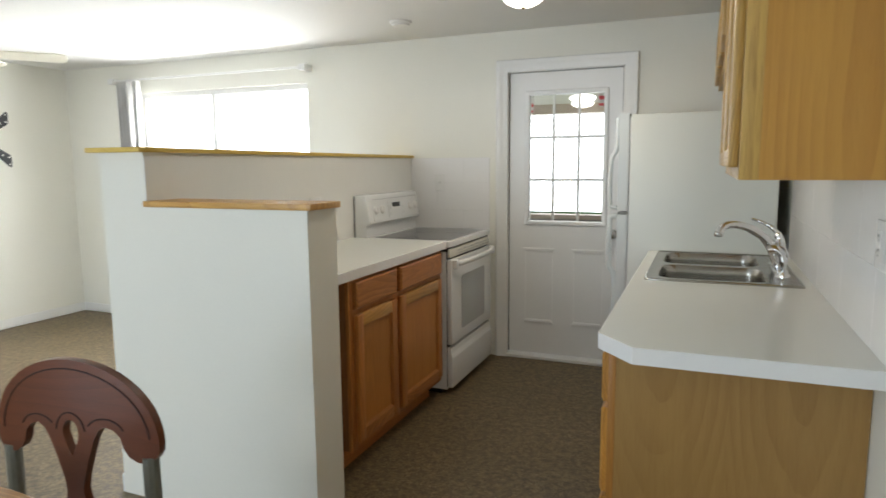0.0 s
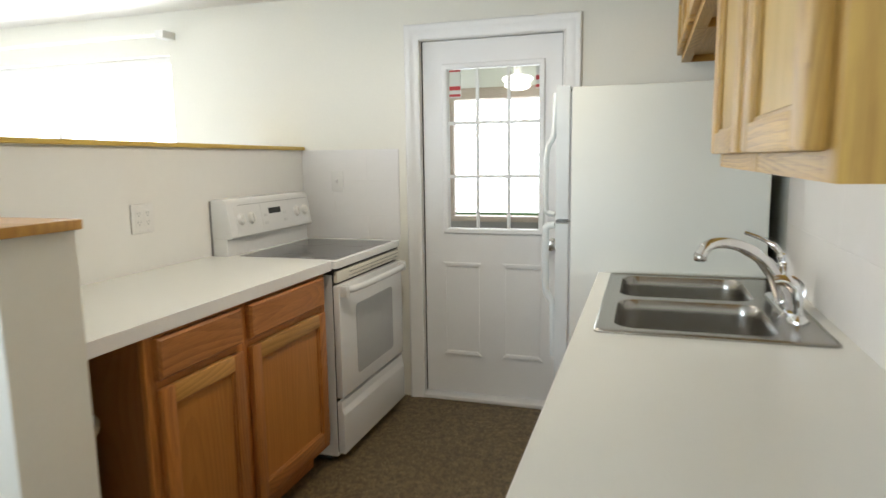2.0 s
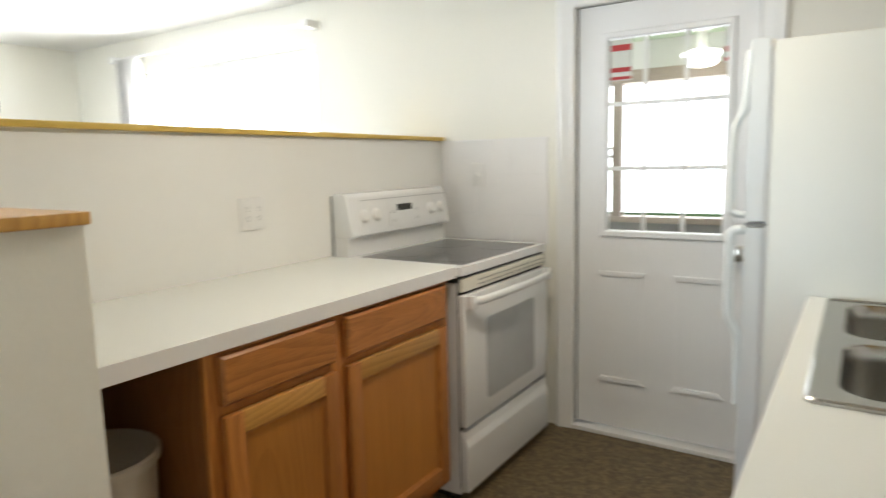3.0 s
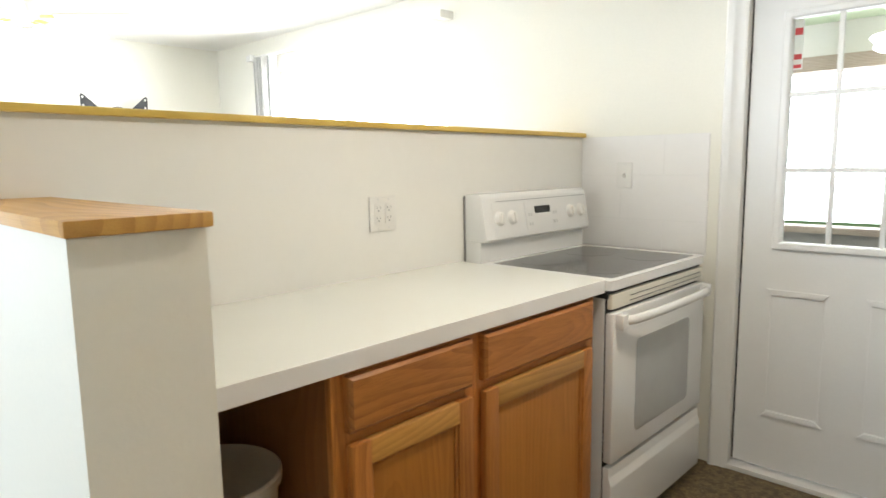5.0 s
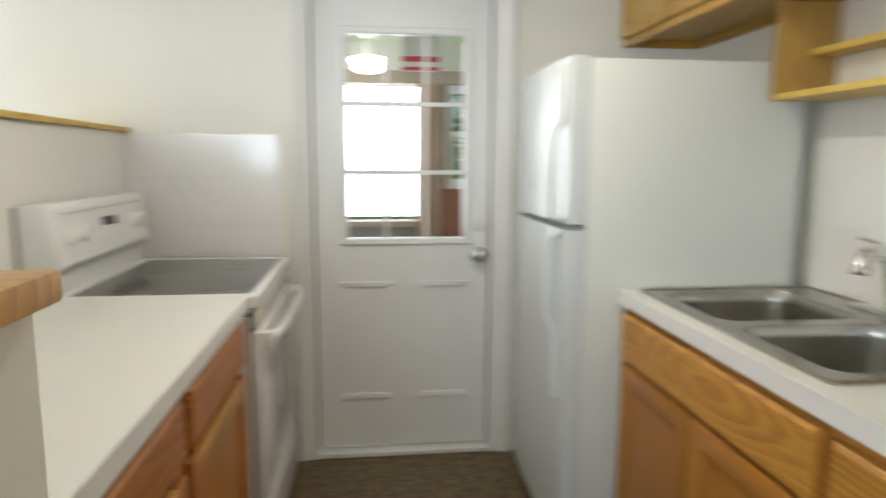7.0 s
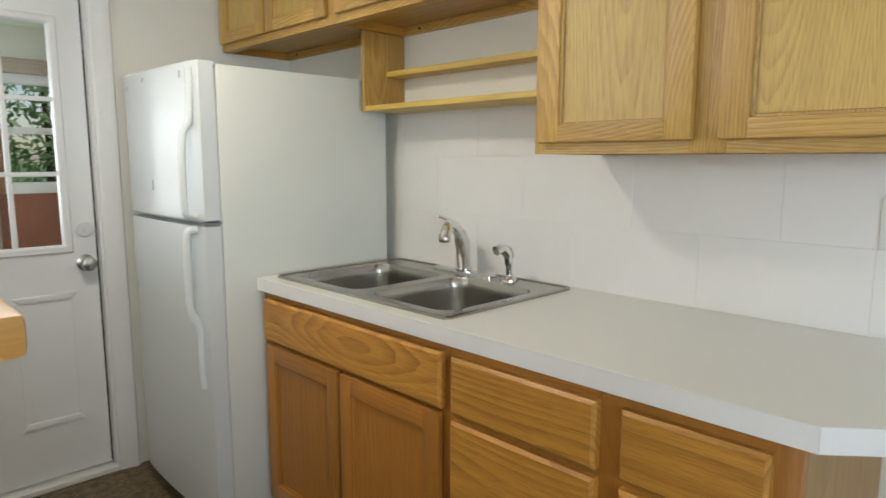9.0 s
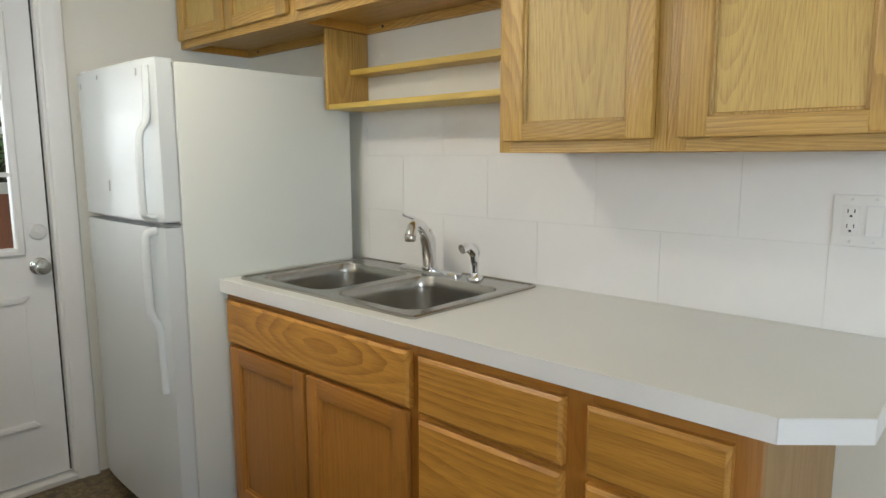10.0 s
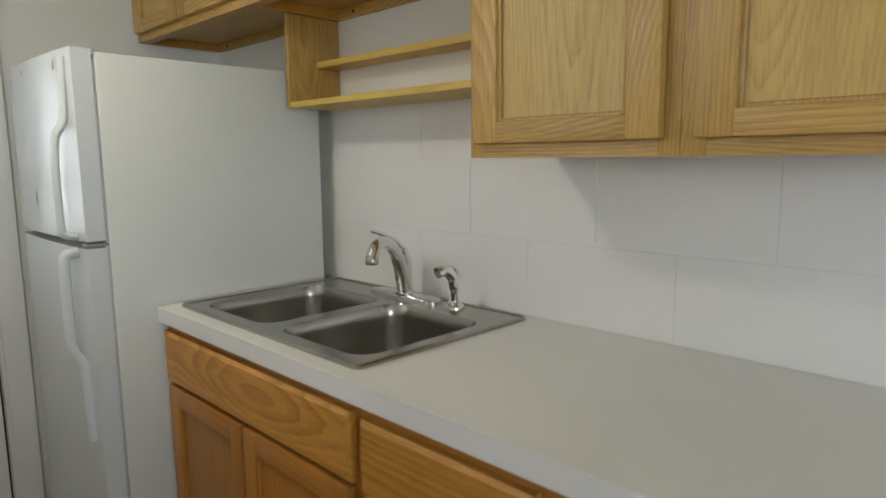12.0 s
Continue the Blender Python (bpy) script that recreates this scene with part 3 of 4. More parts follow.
def drawer_front(cab, x, out, y0, y1, z0, z1, wd):
    """A slab with a broad bevel round its face."""
    bm = bmesh.new()
    loops = []
    for d, h in ((0, 0), (0, 0.017), (0.008, 0.024)):
        loops.append([bm.verts.new((x + out * h, a, b)) for a, b in ((y0 + d, z0 + d), (y1 - d, z0 + d), (y1 - d, z1 - d), (y0 + d, z1 - d))])
    for u, v in zip(loops, loops[1:]):
        for i in range(4):
            bm.faces.new((u[i], u[(i + 1) % 4], v[(i + 1) % 4], v[i]))
    bm.faces.new(loops[2])
    bm.faces.new(loops[0])
    bmesh.ops.recalc_face_normals(bm, faces=bm.faces)
    return part("drawer", bm, M["golddrawer_y" if wd == "amber" else wd + "_y"], cab)


def face_frame(cab, x0, x1, stiles, rails, wd):
    """Upright stiles (y0, y1, z0, z1) and level rails between them."""
    for y0, y1, z0, z1 in stiles:
        part("stile", boxed((x0, x1, y0, y1, z0, z1), bevel=0.001), M[wd + "_z"], cab)
    for y0, y1, z0, z1 in rails:
        part("frame_rail", boxed((x0 + 0.0005, x1 - 0.0005, y0, y1, z0, z1)), M[wd + "_y"], cab)


CT, CB = 0.914, 0.872
# left base cabinet
LT, LB = 0.926, 0.884
cl = thing("base_cabinet", (-1.05, 2.98, 0), "reddish oak base cabinet with two drawers and two doors", "cabinet")
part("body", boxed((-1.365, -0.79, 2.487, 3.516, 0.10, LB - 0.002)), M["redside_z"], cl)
part("toe_kick", boxed((-1.365, -0.84, 2.495, 3.49, 0.0, 0.10)), M["red_y"], cl)
face_frame(cl, -0.79, -0.771, [(2.485, 2.53, 0.10, LB), (2.898, 2.965, 0.10, LB), (3.475, 3.520, 0.10, LB)],
           [(a, c, d, e) for a, c in ((2.53, 2.898), (2.965, 3.475)) for d, e in ((0.10, 0.15), (0.705, 0.755), (0.855, LB))], "red")
for a, c in ((2.518, 2.908), (2.955, 3.488)):
    drawer_front(cl, -0.771, 1, a, c, 0.745, 0.867, "red")
    framed_door(cl, -0.771, 1, a, c, 0.135, 0.718, "red")
ctl = thing("countertop", (-1.05, 2.8, LB), "white laminate countertop over knee space and cabinet", "countertop")
part("slab", boxed((-1.3645, -0.7465, LY1 + 0.002, 3.5475, LB, LT - 0.0005)), M["laminate"], ctl)
part("front_edge", boxed((-0.7465, -0.7445, LY1 + 0.002, 3.5475, LB - 0.001, LT), bevel=0.0008, segments=1), M["laminate_edge"], ctl)

# right base cabinets
cs = thing("sink_base_cabinet", (0.7, 3.13, 0), "amber oak sink base cabinet with two doors", "cabinet")
part("body", boxed((0.42, 1.015, 2.69, 3.597, 0.10, 0.70)), M["amber_z"], cs)
part("toe_kick", boxed((0.475, 1.015, 2.69, 3.597, 0.0, 0.10)), M["amber_y"], cs)
face_frame(cs, 0.40, 0.42, [(2.69, 2.722, 0.10, CB), (3.56, 3.60, 0.10, CB)], [(2.722, 3.56, 0.10, 0.14), (2.722, 3.56, 0.68, 0.715), (2.722, 3.56, 0.835, CB)], "amber")
part("drawer_back", boxed((0.42, 0.43, 2.69, 3.597, 0.70, CB)), M["amber_y"], cs)
drawer_front(cs, 0.40, -1, 2.705, 3.572, 0.700, 0.846, "amber")
framed_door(cs, 0.40, -1, 3.146, 3.566, 0.13, 0.688, "amber")
framed_door(cs, 0.40, -1, 2.712, 3.134, 0.13, 0.688, "amber")
cd = thing("drawer_base_cabinet", (0.7, 2.29, 0), "amber oak drawer base cabinet with pale end panel", "cabinet")
part("body", boxed((0.42, 1.015, 1.912, 2.69, 0.10, 0.868)), M["amber_z"], cd)
part("toe_kick", boxed((0.475, 1.015, 1.912, 2.69, 0.0, 0.10)), M["amber_y"], cd)
part("end_panel", boxed((0.4205, 1.018, 1.900, 1.912, 0.0, CB - 0.002)), M["pale_z"], cd, "pale plain oak end panel")
face_frame(cd, 0.40, 0.42, [(1.900, 1.945, 0.10, CB), (2.200, 2.280, 0.10, CB), (2.66, 2.69, 0.10, CB)],
           [(a, b, c, d) for a, b in ((1.945, 2.200), (2.280, 2.66)) for c, d in ((0.10, 0.14), (0.40, 0.43), (0.675, 0.70), (0.84, CB))], "amber")
for a, b in ((1.942, 2.212), (2.266, 2.672)):
    for c, d in ((0.698, 0.842), (0.425, 0.680), (0.13, 0.408)):
        drawer_front(cd, 0.40, -1, a, b, c, d, "amber")

SX0, SX1, SY0, SY1 = 0.42, 0.978, 2.727, 3.556
ctr = thing("countertop", (0.7, 2.7, CB), "white laminate countertop with a clipped corner", "countertop")
outer = [(0.375, 1.876), (0.475, 1.762), (1.018, 1.762), (1.018, 3.600), (0.375, 3.600)]
bm = plate(outer, [rounded(SX0 + 0.015, SX1 - 0.015, SY0 + 0.015, SY1 - 0.015, 0.02, 3)], CB, CT)
part("slab", bm, M["laminate"], ctr)
for p, q in zip([(0.375, 3.600)] + outer[:2], outer[:3]):
    d = (Vector(q) - Vector(p)).normalized()
    n = Vector((d.y, -d.x)) * (-1 if (d.y * (0.7 - p[0]) - d.x * (2.7 - p[1])) > 0 else 1) * 0.002
    part("front_edge", prism([p, q, (q[0] + n.x, q[1] + n.y), (p[0] + n.x, p[1] + n.y)], "z", CB - 0.001, CT + 0.0005), M["laminate_edge"], ctr)

# upper cabinets
UF, UZ0, UZ1 = 0.712, 1.330, 2.094


def upper(y0, y1, z0, doors, label, face):
    cab = thing("wall_cabinet", ((face + XR) / 2, (y0 + y1) / 2, z0), label, "cabinet", group="oak wall cabinets")
    for a, c in ((y0, y0 + 0.012), (y1 - 0.012, y1)):
        part("side_panel", boxed((face + 0.022, XR - 0.002, a, c, z0, UZ1)), M["veneer_z"], cab)
    for a, c, nm in ((z0 + 0.03, z0 + 0.042, "bottom_panel"), (UZ1 - 0.012, UZ1, "top_panel")):
        part(nm, boxed((face + 0.022, XR - 0.002, y0 + 0.012, y1 - 0.012, a, c)), M["oak_y"], cab)
    part("back_panel", boxed((XR - 0.012, XR - 0.002, y0 + 0.012, y1 - 0.012, z0 + 0.042, UZ1 - 0.012)), M["oak_z"], cab)
    part("hanging_rail", boxed((XR - 0.02, XR - 0.002, y0 + 0.012, y1 - 0.012, z0, z0 + 0.03)), M["oak_y"], cab)
    edges = [y0] + [d for pair in doors for d in pair] + [y1]
    st = [(edges[i] - (0.0 if i == 0 else 0.012), edges[i + 1] + (0.0 if i + 2 == len(edges) else 0.012), z0, UZ1) for i in range(0, len(edges), 2)]
    face_frame(cab, face - 0.019, face + 0.022, st, [(a[1], b[0], c, d) for a, b in zip(st, st[1:]) for c, d in ((z0, z0 + 0.04), (UZ1 - 0.04, UZ1))], "oak")
    for a, b in doors:
        framed_door(cab, face - 0.019, -1, a, b, z0 + 0.028, UZ1 - 0.02, "oak")
    for y in (y0 + 0.1, y1 - 0.1):
        part("screw", lathe([(0.001, 0.0), (0.006, 0.0), (0.005, -0.003), (0.001, -0.004)], (XR - 0.02, y, z0 + 0.016), 8, "x"), M["black"], cab)
    return cab


upper(1.752, 2.212, UZ0, [(1.778, 2.182)], "honey oak wall cabinet with one framed door", UF)
upper(2.2125, 2.668, UZ0, [(2.238, 2.645)], "honey oak wall cabinet beside the open shelves", UF)
upper(2.6685, 3.555, 1.788, [(2.70, 3.10), (3.115, 3.525)], "short honey oak wall cabinet above the sink shelves", 0.70)
upper(3.5555, 4.41, 1.788, [(3.585, 3.995), (4.01, 4.39)], "short honey oak wall cabinet above the refrigerator", 0.70)

shelf = thing("wall_shelf", (0.92, 3.12, 1.495), "open pine wall shelf with two narrow boards, empty", "shelf")
part("side_panel", boxed((0.82, XR - 0.002, 3.562, 3.580, 1.495, 1.787), bevel=0.002), M["oak_z"], shelf)
part("board", boxed((0.82, XR - 0.002, 2.669, 3.5615, 1.495, 1.514), bevel=0.003), M["pine_y"], shelf)
part("board", boxed((0.925, XR - 0.002, 2.669, 3.5615, 1.627, 1.648), bevel=0.003), M["pine_y"], shelf)

# ---- sink and tap ----
sink = thing("double_sink", (0.7, 3.14, CT), "stainless steel double bowl drop-in kitchen sink", "sink")
bowls = [(0.466, 0.862, 2.772, 3.118), (0.466, 0.862, 3.162, 3.514)]
rim = plate(rounded(SX0, SX1, SY0, SY1, 0.018, 4), [rounded(*b, 0.06, 8) for b in bowls], CT + 0.0005, CT + 0.006)
part("rim", rim, M["steel"], sink)
edge = bmesh.new()
ro, ri = rounded(SX0, SX1, SY0, SY1, 0.018, 4), rounded(SX0 + 0.009, SX1 - 0.009, SY0 + 0.009, SY1 - 0.009, 0.012, 4)
vo = [edge.verts.new((*p, CT + 0.006)) for p in ro]
vt = [edge.verts.new(((p[0] + q[0]) / 2, (p[1] + q[1]) / 2, CT + 0.0095)) for p, q in zip(ro, ri)]
vi = [edge.verts.new((*p, CT + 0.0062)) for p in ri]
for u, v in ((vo, vt), (vt, vi)):
    for i in range(len(u)):
        edge.faces.new((u[i], u[(i + 1) % len(u)], v[(i + 1) % len(u)], v[i]))
part("raised_edge", edge, M["steel"], sink)
for b in bowls:
    bm = bmesh.new()
    prev = None
    for d, z, r in ((0.0, 0.006, 0.06), (0.003, 0.001, 0.058), (0.006, -0.03, 0.056), (0.012, -0.13, 0.055), (0.022, -0.155, 0.05), (0.045, -0.168, 0.04), (0.12, -0.172, 0.02)):
        ring = [bm.verts.new((*p, CT + z)) for p in rounded(b[0] + d, b[1] - d, b[2] + d, b[3] - d, r, 8)]
        if prev:
            for i in range(len(ring)):
                bm.faces.new((prev[i], prev[(i + 1) % len(ring)], ring[(i + 1) % len(ring)], ring[i]))
        prev = ring
    bm.faces.new(prev)
    bowl = part("bowl", bm, M["steel"], sink)
    cx, cy = (b[0] + b[1]) / 2, (b[2] + b[3]) / 2
    part("drain", lathe([(0.002, -0.1685), (0.03, -0.1685), (0.042, -0.166), (0.045, -0.170), (0.045, -0.171)], (cx, cy, CT), 20), M["chrome"], bowl)

tap = thing("kitchen_tap", (0.928, 3.15, CT + 0.006), "chrome single-lever kitchen tap on an oval base plate", "tap")
z0 = CT + 0.006
bm = bmesh.new()
prev = None
for d, z in ((0.0, 0.0), (0.0, 0.006), (0.006, 0.011), (0.018, 0.013)):
    ring = [bm.verts.new((*p, z0 + z)) for p in rounded(0.900 + d, 0.956 - d, 3.008 + d, 3.292 - d, 0.0279 - d, 8)]
    if prev:
        for i in range(len(ring)):
            bm.faces.new((prev[i], prev[(i + 1) % len(ring)], ring[(i + 1) % len(ring)], ring[i]))
    prev = ring
bm.faces.new(prev)
part("base_plate", bm, M["chrome"], tap)
part("body", lathe([(0.03, 0.012), (0.03, 0.017), (0.024, 0.022), (0.0225, 0.06), (0.023, 0.088), (0.0245, 0.092), (0.023, 0.097), (0.022, 0.115), (0.012, 0.128), (0.002, 0.131)], (0.928, 3.15, z0), 24), M["chrome"], tap)
part("spout", tube(curve_points([(0.922, 3.146, z0 + 0.030), (0.900, 3.132, z0 + 0.085), (0.860, 3.106, z0 + 0.138), (0.800, 3.068, z0 + 0.178), (0.745, 3.032, z0 + 0.193), (0.706, 3.010, z0 + 0.186), (0.688, 3.003, z0 + 0.160)], 5),
                   [0.023] * 5 + [0.021] * 5 + [0.018] * 5 + [0.016] * 5 + [0.0155] * 5 + [0.0165] * 4 + [0.0175] * 2, 14), M["chrome"], tap)
part("nozzle", lathe([(0.004, 0.144), (0.0155, 0.144), (0.0175, 0.149), (0.0175, 0.162), (0.014, 0.167)], (0.687, 3.003, z0), 16), M["nickel"], tap)
part("lever", tube(curve_points([(0.928, 3.15, z0 + 0.112), (0.922, 3.151, z0 + 0.140), (0.900, 3.155, z0 + 0.170), (0.862, 3.163, z0 + 0.192), (0.820, 3.170, z0 + 0.207)], 5),
                   [0.021] * 3 + [0.016] * 4 + [0.0095] * 5 + [0.0065] * 5 + [0.0055] * 4, 12), M["chrome"], tap)
spray = thing("side_sprayer", (0.925, 2.94, z0), "chrome side sprayer standing in the sink deck", "sprayer")
part("collar", lathe([(0.028, 0.0), (0.027, 0.006), (0.018, 0.014), (0.016, 0.02)], (0.925, 2.94, z0), 20), M["chrome"], spray)
part("handle", tube(curve_points([(0.925, 2.94, z0 + 0.015), (0.923, 2.94, z0 + 0.055), (0.915, 2.942, z0 + 0.09), (0.893, 2.946, z0 + 0.108), (0.868, 2.95, z0 + 0.104)], 5),
                    [0.0115] * 5 + [0.0145] * 5 + [0.0165] * 5 + [0.016] * 6, 14), M["chrome"], spray)
part("trigger", tube(curve_points([(0.934, 2.939, z0 + 0.06), (0.938, 2.938, z0 + 0.09), (0.925, 2.94, z0 + 0.112), (0.905, 2.943, z0 + 0.118)], 4), 0.005, 8), M["chrome"], spray)

# ---- stove ----
sy0, sy1 = 3.550, 4.296
stove = thing("electric_range", (-1.04, 3.885, 0), "white electric range with grey ceramic glass cooktop", "stove")
part("body", boxed((-1.36, -0.750, sy0 + 0.004, sy1 - 0.004, 0.03, 0.862)), M["enamel"], stove)
part("kick", boxed((-1.34, -0.80, sy0 + 0.02, sy1 - 0.02, 0.0, 0.03)), M["dark"], stove)
part("cooktop_frame", plate(rounded(-1.362, -0.722, sy0, sy1, 0.016, 4), [rounded(-1.250, -0.748, sy0 + 0.048, sy1 - 0.030, 0.012, 3)], 0.890, 0.922), M["enamel"], stove)
part("cooktop_skirt", boxed((-1.355, -0.740, sy0 + 0.003, sy1 - 0.003, 0.862, 0.890)), M["dark"], stove)
top = part("cooktop_glass", boxed((-1.2495, -0.7485, sy0 + 0.0485, sy1 - 0.0305, 0.892, 0.9215)), M["cooktop"], stove, "grey speckled ceramic glass")
for x, y, r in ((-0.872, 3.755, 0.105), (-0.872, 4.10, 0.085), (-1.125, 3.745, 0.08), (-1.125, 4.09, 0.105)):
    part("burner", lathe([(0.001, 0.0), (r, 0.0), (r, 0.0003), (0.001, 0.0003)], (x, y, 0.9215), 36), M["burner"], top)
# backguard: leaning control panel over a set-back post
part("backguard_post", boxed((-1.352, -1.276, sy0 + 0.012, sy1 - 0.012, 0.922, 1.006), bevel=0.003), M["enamel"], stove)
panel = part("control_panel", prism([(-1.352, 1.002), (-1.250, 1.002), (-1.243, 1.012), (-1.271, 1.170), (-1.285, 1.184), (-1.352, 1.184)], "y", sy0 + 0.008, sy1 - 0.008, 0.007), M["enamel"], stove)

part("back_plate", boxed((-1.3645, -1.3525, sy0 + 0.014, sy1 - 0.012, 0.923, 1.176)), M["gasket"], stove, "dark grey steel back")


def on_panel(u, y, out=0.0):
    """A place on the leaning face, u from its foot (0) to its top (1)."""
    a, b = Vector((-1.243, y, 1.012)), Vector((-1.271, y, 1.170))
    n = Vector((0.158, 0, 0.028)).normalized()
    return a + (b - a) * u + n * out


def panel_plate(name, y0, y1, u0, u1, h, mat, parent):
    bm = bmesh.new()
    lo = [bm.verts.new(on_panel(u, y, -0.002)) for u, y in ((u0, y0), (u0, y1), (u1, y1), (u1, y0))]
    hi = [bm.verts.new(on_panel(u, y, h)) for u, y in ((u0, y0), (u0, y1), (u1, y1), (u1, y0))]
    for i in range(4):
        bm.faces.new((lo[i], lo[(i + 1) % 4], hi[(i + 1) % 4], hi[i]))
    bm.faces.new(hi)
    bm.faces.new(lo)
    bmesh.ops.recalc_face_normals(bm, faces=bm.faces)
    return part(name, bm, mat, parent)


panel_plate("fascia", sy0 + 0.06, sy1 - 0.04, 0.08, 0.86, 0.0015, M["enamel"], panel)
panel_plate("groove", sy0 + 0.09, sy1 - 0.02, 0.885, 0.90, 0.0022, M["print"], panel)
panel_plate("clock_surround", 3.815, 4.060, 0.14, 0.80, 0.004, M["enamel"], panel)
panel_plate("display", 3.878, 3.985, 0.52, 0.70, 0.0055, M["display"], panel)
for i in range(4):
    for y in (3.832 + 0.016 * (i % 2), 4.005 + 0.018 * (i % 2)):
        panel_plate("button", y, y + 0.009, 0.22 + 0.24 * (i // 2), 0.30 + 0.24 * (i // 2), 0.0055, M["faint"], panel)
for y in (3.648, 3.728, 4.142, 4.222):
    c, bmk = on_panel(0.48, y, 0.0), lathe([(0.029, 0.0), (0.029, 0.003), (0.026, 0.006), (0.024, 0.013), (0.021, 0.016), (0.001, 0.017)], n=20)
    rot = Vector((0, 0, 1)).rotation_difference(Vector((0.158, 0, 0.028)).normalized()).to_matrix().to_4x4()
    bmesh.ops.transform(bmk, matrix=Matrix.Translation(c) @ rot, verts=bmk.verts)
    k = part("knob", bmk, M["plastic"], panel)
    grip = boxed((-0.019, 0.019, -0.005, 0.005, 0.015, 0.023), bevel=0.002)
    bmesh.ops.transform(grip, matrix=Matrix.Translation(c) @ rot, verts=grip.verts)
    part("grip", grip, M["plastic"], k)
od = part("oven_door", boxed((-0.745, -0.715, sy0 + 0.004, sy1 - 0.004, 0.305, 0.815), bevel=0.006), M["enamel"], stove)
part("oven_window", prism(rounded(3.715, 4.150, 0.37, 0.70, 0.022, 5), "x", -0.72, -0.7135, 0.0015), M["ovenglass"], od)
part("door_gap", boxed((-0.7498, -0.7455, sy0 + 0.008, sy1 - 0.008, 0.05, 0.862)), M["dark"], stove, "dark gap behind the oven door")
part("vent_trim", boxed((-0.745, -0.726, sy0 + 0.012, sy1 - 0.008, 0.826, 0.876), bevel=0.003), M["vent"], stove)
for z in (0.840, 0.857):
    part("vent_slot", boxed((-0.7265, -0.7245, sy0 + 0.13, sy1 - 0.03, z - 0.0008, z + 0.0008)), M["dark"], stove)
h = part("door_handle", tube(curve_points([(-0.712, sy0 + 0.035, 0.79), (-0.680, sy0 + 0.075, 0.792), (-0.668, sy0 + 0.22, 0.793), (-0.666, (sy0 + sy1) / 2, 0.793), (-0.668, sy1 - 0.22, 0.793), (-0.680, sy1 - 0.075, 0.792), (-0.712, sy1 - 0.035, 0.79)], 5), 0.016, 12, 0.8), M["enamel"], od)
for y in (sy0 + 0.012, sy1 - 0.050):
    part("handle_mount", boxed((-0.716, -0.684, y, y + 0.038, 0.762, 0.814), bevel=0.008), M["enamel"], od)
part("storage_drawer", prism([(-0.745, 0.045), (-0.712, 0.045), (-0.712, 0.225), (-0.722, 0.255), (-0.722, 0.288), (-0.745, 0.288)], "y", sy0 + 0.004, sy1 - 0.004, 0.003), M["enamel"], stove)

# ---- refrigerator ----
fy0, fy1 = 3.606, 4.262
fridge = thing("refrigerator", (0.6, 3.93, 0), "white top-freezer refrigerator with worn door edges", "refrigerator")
part("body", boxed((0.262, 0.958, fy0, fy1, 0.03, 1.616), bevel=0.008), M["fridge"], fridge)
part("gasket", boxed((0.2545, 0.262, fy0 + 0.006, fy1 - 0.006, 0.1, 1.60)), M["faint"], fridge)
part("kick_grille", boxed((0.27, 0.30, fy0 + 0.01, fy1 - 0.01, 0.0, 0.09)), M["dark"], fridge)


def fridge_door(name, z0, z1):
    """A slightly bowed door."""
    pts = [(0.2545, fy0), (0.2545, fy1)] + [(0.205 - 0.016 * math.sin(math.pi * k / 12) ** 0.6, fy1 + (fy0 - fy1) * k / 12) for k in range(13)]
    return part(name, prism(pts, "z", z0, z1, 0.0), M["fridgedoor"], fridge)


fd = fridge_door("freezer_door", 1.118, 1.622)
ld = fridge_door("fridge_door", 0.075, 1.098)
hy = fy0 + 0.048


def grip_handle(pts, parent):
    part("handle", tube(curve_points(pts, 6), 0.0145, 12, 0.75), M["fridgedoor"], parent)


grip_handle([(0.196, hy, 1.60), (0.192, hy, 1.48), (0.186, hy, 1.43), (0.166, hy, 1.39), (0.160, hy, 1.30), (0.160, hy, 1.17), (0.166, hy, 1.138), (0.196, hy, 1.130)], fd)
grip_handle([(0.196, hy, 1.088), (0.166, hy, 1.08), (0.160, hy, 1.04), (0.160, hy, 0.90), (0.164, hy, 0.82), (0.186, hy, 0.775), (0.192, hy, 0.73), (0.196, hy, 0.55)], ld)
part("top_hinge", boxed((0.21, 0.29, fy1 - 0.06, fy1 - 0.01, 1.6225, 1.634), bevel=0.003), M["plastic"], fridge)
part("middle_hinge", boxed((0.205, 0.268, fy0 + 0.006, fy0 + 0.035, 1.1025, 1.1115), bevel=0.0015), M["gasket"], fridge)
for y, z, w, hgt, p in ((4.215, 1.575, 0.012, 0.014, fd), (4.03, 1.593, 0.014, 0.010, fd), (3.72, 1.585, 0.012, 0.016, fd), (3.985, 1.222, 0.014, 0.026, fd), (4.245, 1.36, 0.006, 0.008, fd), (4.236, 0.82, 0.006, 0.03, ld), (4.24, 0.74, 0.005, 0.018, ld), (4.238, 0.69, 0.005, 0.03, ld)):
    k = (y - fy1) / (fy0 - fy1)
    x = 0.205 - 0.016 * math.sin(math.pi * k) ** 0.6
    bm = bmesh.new()
    vs = [bm.verts.new((x - 0.0012 - 0.0004 * (i % 2), y + w * 1.15 * math.cos(i * 1.047) * (0.5 + 0.5 * ((i * 7) % 3) / 2), z + hgt * 1.15 * math.sin(i * 1.047) * (0.6 + 0.4 * ((i * 5) % 4) / 3))) for i in range(6)]
    bm.faces.new(vs)
    part("chipped_patch", bm, M["gasket"], p, "small grey chip in the enamel")

# ---- sockets and switches ----


